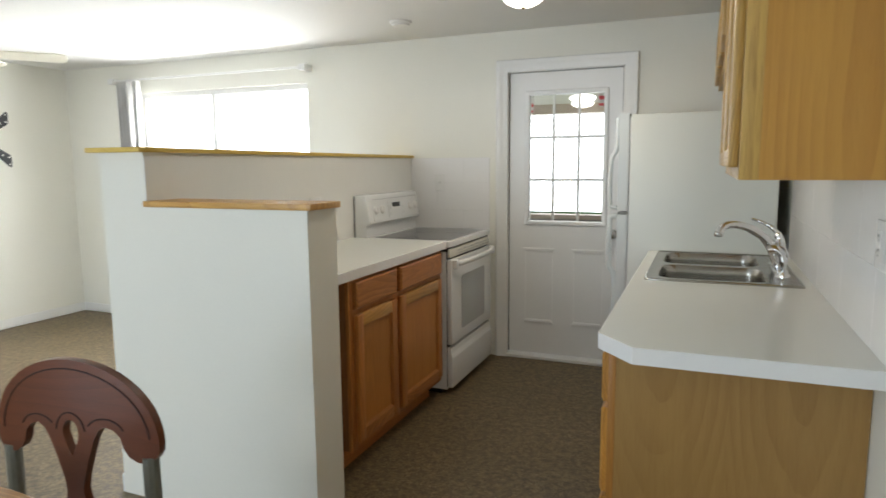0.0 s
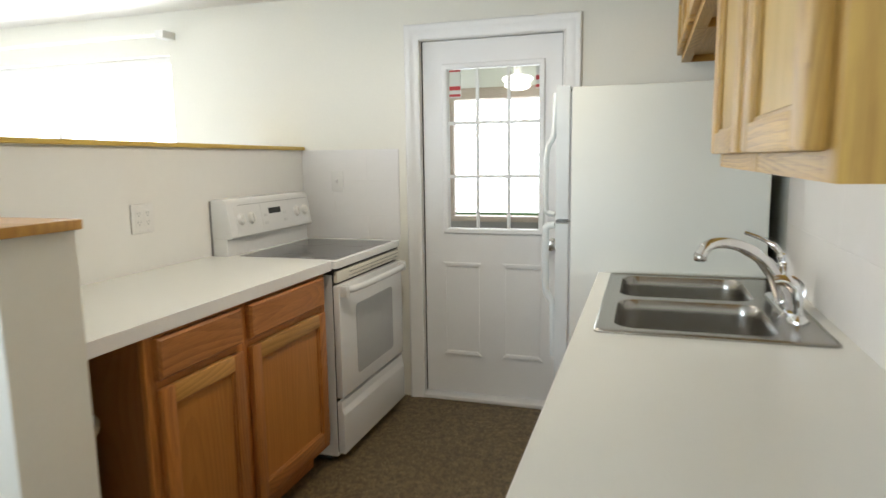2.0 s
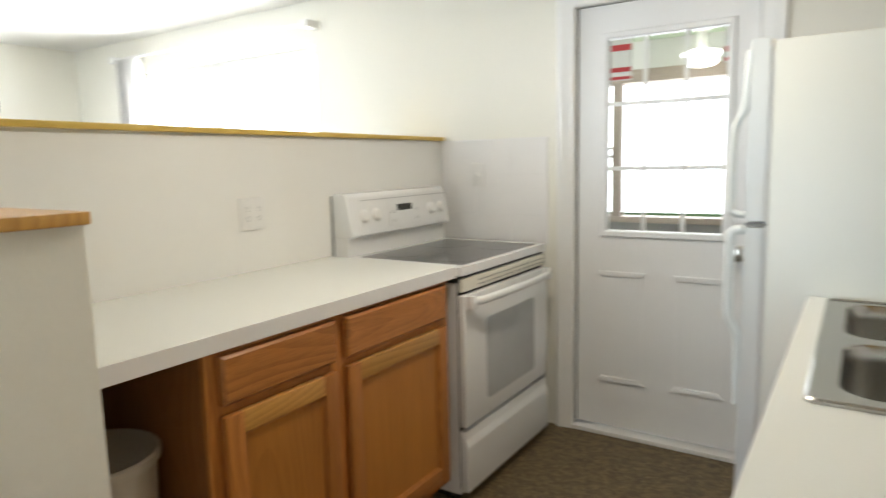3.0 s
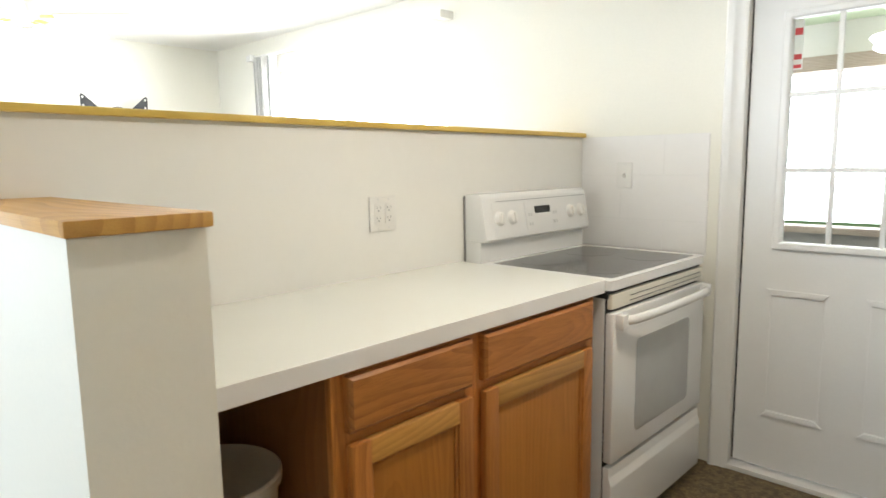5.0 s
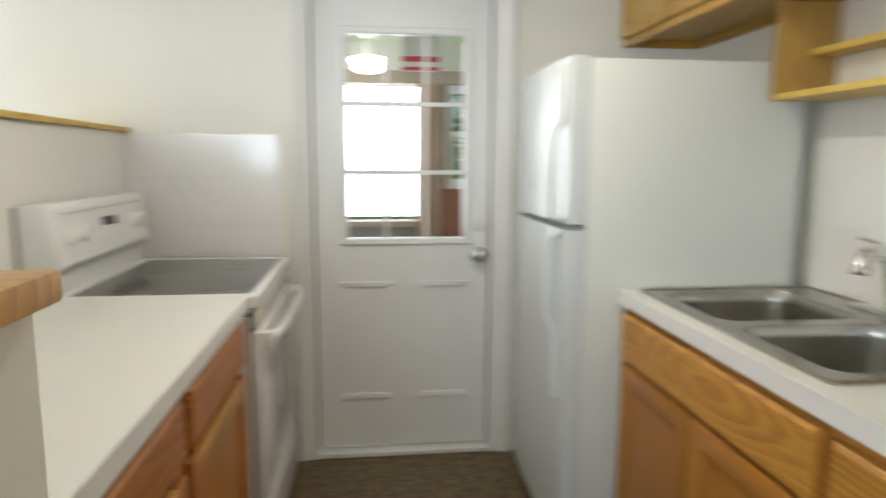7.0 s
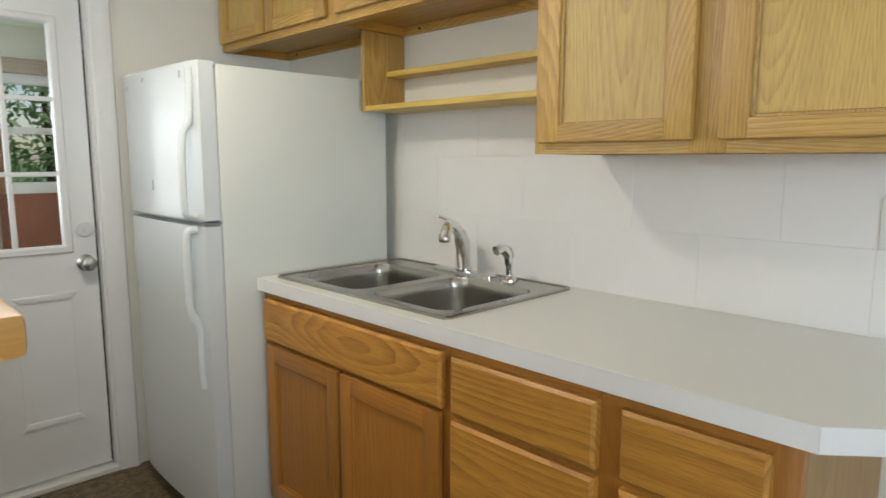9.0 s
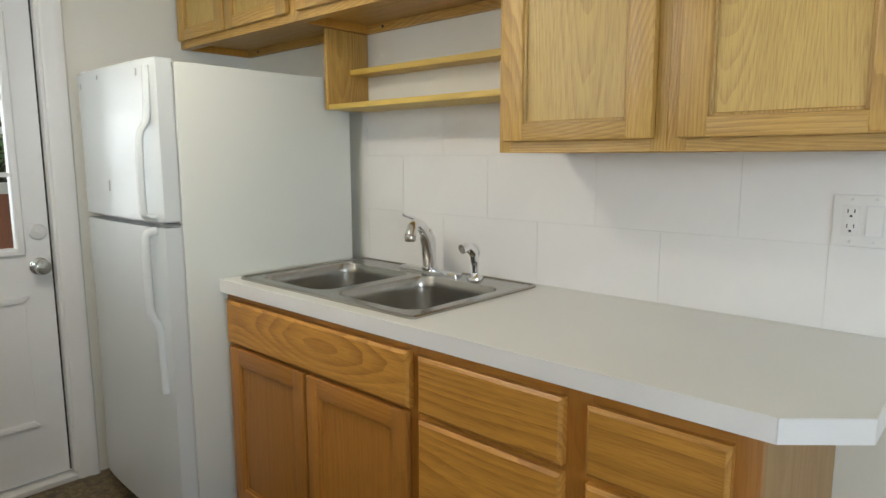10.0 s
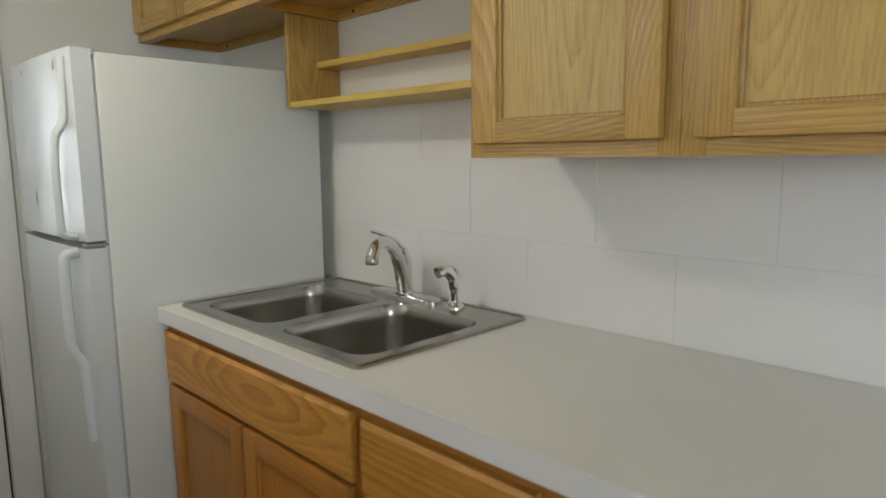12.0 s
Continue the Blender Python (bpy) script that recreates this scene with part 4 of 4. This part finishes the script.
def wall_plate(at, rot, gangs, label, category):
    """A plate that faces -y before it is turned; gangs: 'socket', 'rocker' or 'toggle'."""
    ob = thing("wall_socket" if "socket" in gangs else "light_switch", (0, 0, 0), label, category)
    w = 0.072 + 0.046 * (len(gangs) - 1)
    part("plate", boxed((-w / 2, w / 2, -0.006, 0, -0.058, 0.058), bevel=0.003), M["plastic"], ob)
    for i, g in enumerate(gangs):
        x = (i - (len(gangs) - 1) / 2) * 0.046
        if g == "socket":
            s = part("receptacle", boxed((x - 0.0165, x + 0.0165, -0.0085, -0.005, -0.034, 0.034), bevel=0.0015), M["plastic"], ob)
            for z in (-0.017, 0.017):
                part("slot", boxed((x - 0.0075, x - 0.0055, -0.0092, -0.008, z, z + 0.009), (x + 0.0055, x + 0.0075, -0.0092, -0.008, z, z + 0.009)), M["dark" if "rocker" in gangs else "print"], s)
                part("earth_hole", boxed((x - 0.0025, x + 0.0025, -0.0092, -0.008, z - 0.009, z - 0.004)), M["dark" if "rocker" in gangs else "print"], s)
        elif g == "rocker":
            s = part("rocker_frame", boxed((x - 0.0175, x + 0.0175, -0.0075, -0.005, -0.035, 0.035)), M["panelgrey"], ob)
            part("rocker", prism([(-0.0075, -0.033), (-0.0125, -0.033), (-0.0095, 0.0), (-0.0085, 0.033), (-0.0075, 0.033)], "x", x - 0.0155, x + 0.0155), M["plastic"], s)
        else:
            part("toggle", prism([(-0.005, -0.012), (-0.008, -0.012), (-0.02, 0.006), (-0.016, 0.012), (-0.005, 0.006)], "x", x - 0.005, x + 0.005), M["plastic"], ob)
        for z in (-0.048, 0.048):
            part("screw", lathe([(0.0005, -0.006), (0.003, -0.006), (0.0025, -0.0072), (0.0005, -0.0075)], (x, 0, z), 8, "y"), M["panelgrey"], ob)
    ob.matrix_basis = pose(*at, 0, 0, rot)
    return ob


wall_plate((XR - 0.0065, 1.886, 1.175), -90, ["socket", "rocker"], "white socket and rocker switch plate on tiled wall", "socket")
wall_plate((TX1 + 0.0065, 3.152, 1.137), 90, ["socket", "socket"], "white double socket plate above the countertop", "socket")
wall_plate((-1.14, YB - 0.0065, 1.237), 0, ["toggle"], "white single toggle switch above the stove", "switch")

# ---- lamps and ceiling things ----
dome = thing("ceiling_light", (-0.22, 3.26, H), "lit white glass dome ceiling light", "ceiling lamp")
part("canopy", lathe([(0.125, 0.0), (0.125, -0.018), (0.113, -0.024)], (-0.22, 3.26, H), 32), M["trim"], dome)
part("shade", lathe([(0.112, -0.02), (0.118, -0.045), (0.110, -0.080), (0.086, -0.112), (0.05, -0.130), (0.02, -0.135), (0.002, -0.135)], (-0.22, 3.26, H), 32), M["lampglass"], dome, "lit opal glass dome")
part("finial", lathe([(0.010, -0.134), (0.011, -0.139), (0.005, -0.144), (0.001, -0.145)], (-0.22, 3.26, H), 16), M["brass"], dome)
vent = thing("smoke_detector", (-1.17, 3.87, H), "round white smoke detector on the ceiling", "smoke detector")
part("base", lathe([(0.07, 0.0), (0.07, -0.012), (0.055, -0.018)], (-1.17, 3.87, H), 28), M["plastic"], vent)
part("cover", lathe([(0.06, -0.012), (0.055, -0.026), (0.03, -0.033), (0.001, -0.034)], (-1.17, 3.87, H), 28), M["plastic"], vent)

fx, fyy = -3.60, 2.70
fan = thing("ceiling_fan", (fx, fyy, H), "brass and cream ceiling fan with lit lamps", "ceiling fan")
part("canopy", lathe([(0.07, 0.0), (0.07, -0.03), (0.025, -0.06), (0.015, -0.065), (0.015, -0.10)], (fx, fyy, H), 24), M["brass"], fan)
part("motor", lathe([(0.02, -0.09), (0.10, -0.10), (0.118, -0.13), (0.112, -0.17), (0.06, -0.19), (0.05, -0.215), (0.03, -0.22)], (fx, fyy, H), 28), M["blade"], fan)
for i in range(5):
    a = radians(52 + 72 * i)
    turn = Matrix.Translation((fx, fyy, H - 0.185)) @ Matrix.Rotation(a, 4, "Z")
    bl = bmesh.new()
    pts = [(0.17, -0.05), (0.30, -0.062), (0.54, -0.070), (0.59, -0.055), (0.605, 0.0), (0.59, 0.055), (0.54, 0.070), (0.30, 0.062), (0.17, 0.05)]
    lo = [bl.verts.new((*p, -0.004)) for p in pts]
    hi = [bl.verts.new((*p, 0.004)) for p in pts]
    bl.faces.new(lo)
    bl.faces.new(hi)
    for k in range(len(pts)):
        bl.faces.new((lo[k], lo[(k + 1) % len(pts)], hi[(k + 1) % len(pts)], hi[k]))
    bmesh.ops.recalc_face_normals(bl, faces=bl.faces)
    bmesh.ops.transform(bl, matrix=turn @ Matrix.Rotation(radians(-13), 4, "X"), verts=bl.verts)
    b = part("blade", bl, M["blade"], fan)
    iron = boxed((0.09, 0.21, -0.014, 0.014, 0.006, 0.012), bevel=0.002)
    bmesh.ops.transform(iron, matrix=turn @ Matrix.Rotation(radians(-13), 4, "X"), verts=iron.verts)
    part("blade_iron", iron, M["brass"], b)
for i in range(3):
    a = radians(50 + 120 * i)
    c = (fx + 0.09 * math.cos(a), fyy + 0.09 * math.sin(a), H - 0.255)
    part("lamp_shade", lathe([(0.016, 0.03), (0.025, 0.02), (0.045, -0.02), (0.055, -0.05), (0.05, -0.052), (0.001, -0.045)], c, 18), M["lampglass"], fan)
    part("lamp_arm", tube(curve_points([(fx, fyy, H - 0.20), (fx + 0.05 * math.cos(a), fyy + 0.05 * math.sin(a), H - 0.21), (c[0], c[1], H - 0.225)], 3), 0.009, 8), M["brass"], fan)

# bracket for a television on the living room wall
tv = thing("tv_wall_bracket", (XL, 3.55, 1.6), "black steel television wall bracket, empty", "bracket")
part("wall_plate", boxed((XL, XL + 0.012, 3.49, 3.61, 1.48, 1.72), bevel=0.003), M["black"], tv)
part("swing_arm", boxed((XL + 0.012, XL + 0.10, 3.525, 3.575, 1.57, 1.63), bevel=0.004), M["black"], tv)
part("mount_plate", lathe([(0.001, 0.0), (0.085, 0.0), (0.085, 0.03), (0.07, 0.04), (0.001, 0.04)], (XL + 0.10, 3.55, 1.66), 24, "x"), M["black"], tv)
for sy in (-1, 1):
    for sz in (-1, 1):
        loop = [(0.03, 0.055), (0.055, 0.03), (0.215, 0.118), (0.232, 0.135), (0.234, 0.215), (0.226, 0.228), (0.212, 0.224)]
        holes = [[(a + 0.009 * math.cos(k * 0.785), b + 0.009 * math.sin(k * 0.785)) for k in range(8)] for a, b in ((0.217, 0.203), (0.215, 0.145), (0.165, 0.128))]
        bm = plate(loop, holes, 0.109, 0.114)
        for v in bm.verts:
            a, b, h = v.co
            v.co = (XL + h, 3.54 + sy * a, 1.60 + sz * b)
        bmesh.ops.recalc_face_normals(bm, faces=bm.faces)
        part("arm", bm, M["black"], tv)

# ---- bin under the counter ----
bin_at = (-1.005, 2.331, 0)
rb = thing("waste_bin", bin_at, "beige plastic waste bin under the counter", "waste bin")
part("tub", lathe([(0.112, 0.0), (0.115, 0.01), (0.141, 0.625), (0.136, 0.625), (0.110, 0.012), (0.001, 0.012)], bin_at, 32), M["bin"], rb)
part("rim", lathe([(0.137, 0.617), (0.150, 0.619), (0.151, 0.640), (0.145, 0.645), (0.137, 0.640)], bin_at, 32), M["bin"], rb)

# ---- dining chair and table ----
chair_m = pose(-0.676, 1.114, 0, 0, 0, 10)
chair = thing("dining_chair", (0, 0, 0), "mahogany-stained dining chair with pierced splat back", "chair")


def slab_from(outline, holes, y0, y1):
    """A board in the xz plane with holes, y0 to y1 thick."""
    bm = plate(outline, holes, 0, 1)
    for v in bm.verts:
        x, z, d = v.co
        v.co = (x, y1 + (y0 - y1) * d + 0.35 * x * x, z)
    bmesh.ops.recalc_face_normals(bm, faces=bm.faces)
    return bm


arch = [(0.240 * math.cos(radians(a)), 0.735 + 0.215 * math.sin(radians(a))) for a in range(0, 181, 8)]
half = [(0.238, 0.712), (0.226, 0.692), (0.205, 0.682), (0.182, 0.684), (0.160, 0.698), (0.145, 0.722), (0.140, 0.748), (0.122, 0.768), (0.098, 0.776), (0.080, 0.764),
        (0.064, 0.736), (0.046, 0.685), (0.030, 0.630), (0.024, 0.595), (0.032, 0.555), (0.042, 0.48)]
under = [(-x, z) for x, z in half] + half[::-1]
hole = [(0.023 * math.cos(radians(a)), 0.755 + 0.034 * math.sin(radians(a))) for a in range(-30, 211, 20)] + [(-0.012, 0.712), (0.0, 0.690), (0.012, 0.712)]
arch, under, hole = [[(0.89 * x, 0.95 - (0.95 - z) * 0.87 if z > 0.5 else z) for x, z in loop] for loop in (arch, under, hole)]
rail = part("top_rail_and_splat", slab_from(arch + under, [hole], -0.011, 0.011), M["mahogany_x"], chair)
for rx, rz, cx, cz, a0, a1 in ((0.193, 0.166, 0.0, 0.763, 4, 176), (0.046, 0.035, -0.087, 0.782, 30, 165), (0.046, 0.035, 0.087, 0.782, 15, 150), (0.037, 0.045, 0.0, 0.782, 5, 175)):
    path = [(cx + rx * math.cos(radians(a0 + (a1 - a0) * k / 20)), cz + rz * math.sin(radians(a0 + (a1 - a0) * k / 20))) for k in range(21)]
    part("carved_line", tube([(x, -0.0110 + 0.35 * x * x, z) for x, z in path], 0.0020, 8), M["carving"], rail)
for s in (-1, 1):
    part("back_post", tube(curve_points([(s * 0.184, 0.012, 0.73), (s * 0.186, 0.010, 0.58), (s * 0.195, 0.0, 0.44), (s * 0.195, 0.02, 0.2), (s * 0.2, 0.06, 0.0)], 4), 0.018, 10), M["postgreen"], chair, "grey-green painted post")
    part("front_leg", tube([(s * 0.2, -0.4, 0.43), (s * 0.2, -0.4, 0.2), (s * 0.195, -0.4, 0.0)], [0.024, 0.02, 0.014], 10), M["postgreen"], chair)
part("seat", prism(rounded(-0.23, 0.23, -0.43, 0.02, 0.05, 4), "z", 0.43, 0.47, 0.006), M["mahogany_x"], chair)
for s in (-1, 1):
    part("seat_apron", boxed((s * 0.2 - 0.01, s * 0.2 + 0.01, -0.4, 0.0, 0.37, 0.43)), M["postgreen"], chair)
chair.matrix_basis = chair_m

table = thing("dining_table", (-0.62, 0.40, 0), "round golden wood dining table beside the chair", "table")
part("tabletop", lathe([(0.002, 0.72), (0.515, 0.72), (0.53, 0.728), (0.53, 0.742), (0.52, 0.75), (0.002, 0.75)], (-0.62, 0.40, 0), 56), M["table_x"], table)
part("pedestal", lathe([(0.20, 0.72), (0.06, 0.69), (0.05, 0.5), (0.075, 0.35), (0.06, 0.14), (0.10, 0.06), (0.10, 0.03)], (-0.62, 0.40, 0), 24), M["postgreen"], table)
for k in range(4):
    a = radians(45 + 90 * k)
    part("foot", tube(curve_points([(-0.62 + 0.06 * math.cos(a), 0.40 + 0.06 * math.sin(a), 0.10), (-0.62 + 0.2 * math.cos(a), 0.40 + 0.2 * math.sin(a), 0.075), (-0.62 + 0.34 * math.cos(a), 0.40 + 0.34 * math.sin(a), 0.025)], 4), 0.025, 10), M["postgreen"], table)

# ---- porch beyond the door ----
PY = 6.3
solid("porch_floor", boxed((-2.6, 2.2, YB + 0.16, PY + 0.1, -0.14, -0.02)), M["concrete"], "grey concrete porch floor", "porch floor", kind="structure")
solid("porch_ceiling", boxed((-2.6, 2.2, YB + 0.16, PY + 0.1, 2.12, 2.13)), M["fibreglass"], "pale green translucent fibreglass porch roof", "porch ceiling", kind="structure")
solid("porch_wall_low", boxed((-2.6, 0.02, PY, PY + 0.1, -0.02, 0.83)), M["concrete"], "low pale porch wall", "porch wall", kind="structure")
solid("porch_panel", boxed((0.11, 2.2, PY, PY + 0.1, -0.02, 1.10)), M["siding"], "red-brown plywood porch panel", "porch panel", kind="structure")
solid("porch_wall_end", boxed((1.4, 1.5, YB + 0.16, PY, -0.02, 2.12)), M["siding"], "red-brown plywood porch end wall", "porch wall", kind="structure")
solid("porch_sill", boxed((-2.6, -0.056, PY - 0.06, PY + 0.1, 0.83, 0.872), bevel=0.004), M["stud_x"], "weathered wooden sill", "porch sill", kind="structure")
solid("porch_beam", boxed((-2.6, 2.2, PY - 0.05, PY + 0.1, 1.832, 1.92)), M["stud_x"], "weathered wooden beam", "porch beam", kind="structure")
solid("porch_fascia", boxed((-2.6, 2.2, PY, PY + 0.1, 1.92, 2.12)), M["ceiling"], "white board above the porch beam", "porch board", kind="structure")
for x, w, z0, mt in ((-1.03, 0.075, 0.872, "greypost_z"), (0.0, 0.11, -0.02, "stud_z"), (0.083, 0.045, -0.02, "greypost_z"), (0.132, 0.032, 1.10, "stud_z")):
    solid("porch_post", boxed((x - w / 2, x + w / 2, PY - 0.04 - w * 0.3, PY - 0.001, z0, 1.832), bevel=0.004), M[mt], "raw wooden porch post", "porch post", kind="structure")
for z in (1.30, 1.36):
    solid("porch_rail", boxed((-1.6, -1.07, PY - 0.03, PY + 0.02, z, z + 0.022)), M["trim"], "thin white porch window rail", "porch rail", kind="structure")
pw = thing("porch_window", (0.75, PY, 1.10), "white framed porch window over the panel", "window")
for nm, dims in (("side_frame", (0.15, 0.19, PY, PY + 0.05, 1.10, 1.832)), ("side_frame", (1.33, 1.38, PY, PY + 0.05, 1.10, 1.832)), ("bottom_frame", (0.19, 1.33, PY, PY + 0.05, 1.10, 1.17)), ("meeting_rail", (0.19, 1.33, PY, PY + 0.05, 1.47, 1.51)), ("top_frame", (0.19, 1.33, PY, PY + 0.05, 1.77, 1.832))):
    part(nm, boxed(dims, bevel=0.003), M["trim"], pw)
bl = thing("porch_lamp", (-0.40, 5.95, 2.12), "lit white globe lamp under the porch ceiling", "lamp")
part("fitting", lathe([(0.06, 0.0), (0.06, -0.03), (0.03, -0.05), (0.03, -0.155)], (-0.40, 5.95, 2.12), 16), M["trim"], bl)
part("globe", lathe([(0.03, -0.150), (0.105, -0.168), (0.118, -0.184), (0.100, -0.204), (0.062, -0.210), (0.092, -0.220), (0.098, -0.236), (0.072, -0.256), (0.02, -0.266), (0.001, -0.267)], (-0.40, 5.95, 2.12), 24), M["porchlamp"], bl)
for x0, x1, y in ((-0.20, 0.02, 5.57), (-1.06, -0.86, 6.0)):
    sg = thing("striped_board", (x0, y, 1.83), "white foam board with red printed bands", "board")
    part("sheet", boxed((x0, x1, y, y + 0.02, 1.825, 2.118)), M["board"], sg)
    for z0, z1 in ((1.83, 1.85), (1.88, 1.91), (2.02, 2.06)):
        part("red_band", boxed((x0, x1, y - 0.004, y, z0, z1)), M["red"], sg)

# ---- outdoors ----
solid("ground", boxed((-400, 400, YB + 0.4, 400, -0.5, -0.15)), M["grass"], "mown grass lawn reaching the horizon", "ground", kind="structure")


def shrub(at, r, seed):
    rnd = random.Random(seed)
    ob = thing("shrub", at, "leafy green shrub beyond the porch", "shrub", group="garden shrubs")
    part("trunk", tube([(at[0], at[1], at[2]), (at[0] + 0.05, at[1], at[2] + r), (at[0], at[1] + 0.05, at[2] + 1.6 * r)], [0.09, 0.06, 0.02], 8), M["bark"], ob)
    bm = bmesh.new()
    for _ in range(1500):
        v = Vector((rnd.gauss(0, 1), rnd.gauss(0, 1), rnd.gauss(0, 1))).normalized() * r * rnd.uniform(0.45, 1.0) * (0.8 + 0.3 * noise.noise(Vector((rnd.random() * 3, seed, 0))))
        c = Vector(at) + Vector((v.x, v.y, v.z + 1.2 * r))
        u = Vector((rnd.gauss(0, 1), rnd.gauss(0, 1), rnd.gauss(0, 1))).normalized()
        w = u.orthogonal().normalized()
        s = rnd.uniform(0.05, 0.1)
        bm.faces.new([bm.verts.new(c + p) for p in (u * s, w * s * 0.5, -u * s, -w * s * 0.5)])
    part("crown", bm, M["leaf"], ob)
    return ob


for i, (x, y, r) in enumerate(((1.7, 12.0, 1.7), (4.6, 13.5, 1.6), (0.2, 16.0, 1.9), (7.0, 17.0, 1.5), (-3.5, 19.0, 1.8))):
    shrub((x, y, -0.16), r, i + 3)

# ---- wall tiles, laid in running bond ----


def tiled(parent, axis, fixed, out, a0, a1, rows, joint=0.0010, w=0.405, phase=0.0, soft=0.0006):
    """Tiles on a wall: axis along which they run, the wall's fixed coordinate, and the way they face."""
    cache = {}
    t = 0.006
    for r, (z0, z1) in enumerate(rows):
        start = a0 + ((phase + (0.5 if r % 2 else 0.0)) * w) % w - w
        while start < a1:
            a, b = max(a0, start), min(a1, start + w)
            if b - a > 0.02:
                lo, hi = a + joint / 2, b - joint / 2
                key = (round(hi - lo, 4), round(z1 - z0, 4))
                if key not in cache:
                    hw, hz = (hi - lo) / 2, (z1 - z0 - joint) / 2
                    bm = bmesh.new()
                    lim = ((hw, 0.0), (hw, t - soft), (hw - soft, t))
                    loops = [[bm.verts.new(((sx * (hw - (hw - q[0]))) , q[1], sz * (hz - (hw - q[0])))) for sx, sz in ((-1, -1), (1, -1), (1, 1), (-1, 1))] for q in lim]
                    for u, v in zip(loops, loops[1:]):
                        for i in range(4):
                            bm.faces.new((u[i], u[(i + 1) % 4], v[(i + 1) % 4], v[i]))
                    bm.faces.new(loops[-1])
                    for v in bm.verts:
                        d, h2, z = v.co
                        v.co = (out * h2, d, z) if axis == "y" else (d, out * h2, z)
                    bmesh.ops.recalc_face_normals(bm, faces=bm.faces)
                    cache[key] = mesh_of("tile", bm, M["tile"], smooth=False)
                ob = new("tile", cache[key])
                mid, zc = (lo + hi) / 2, (z0 + z1) / 2
                ob.parent = parent
                ob.location = (fixed, mid, zc) if axis == "y" else (mid, fixed, zc)
            start += w


ROWS_Z = [(CT, 1.116), (1.116, 1.326)]
for nm, dims in (("grout_right", (XR - 0.0045, XR, 1.72, 3.602, CT, 1.532)), ("grout_back", (TX1 + 0.006, -0.765, YB - 0.0045, YB, 0.90, 1.412))):
    solid(nm, boxed(dims), M["grout"], "thin pale tile joints", "tile joint", kind="structure")
solid("splash_panel", boxed((TX1, TX1 + 0.005, LY1 + 0.001, YB - 0.001, 0.88, 1.4125), (TX1, TX1 + 0.005, TY0 + 0.001, LY1 + 0.001, 1.2405, 1.4125)), M["splash"], "glossy white splash panel above the counter", "splash panel", kind="structure")
tiled(wall_r, "y", XR, -1, 1.72, 3.602, ROWS_Z + [(1.326, 1.53)], phase=(2.354 - 1.72) / 0.405)
tiled(wall_b, "x", YB, -1, TX1 + 0.007, -0.767, [(0.91, 1.041), (1.041, 1.238), (1.238, 1.410)], joint=0.001, soft=0.0007)
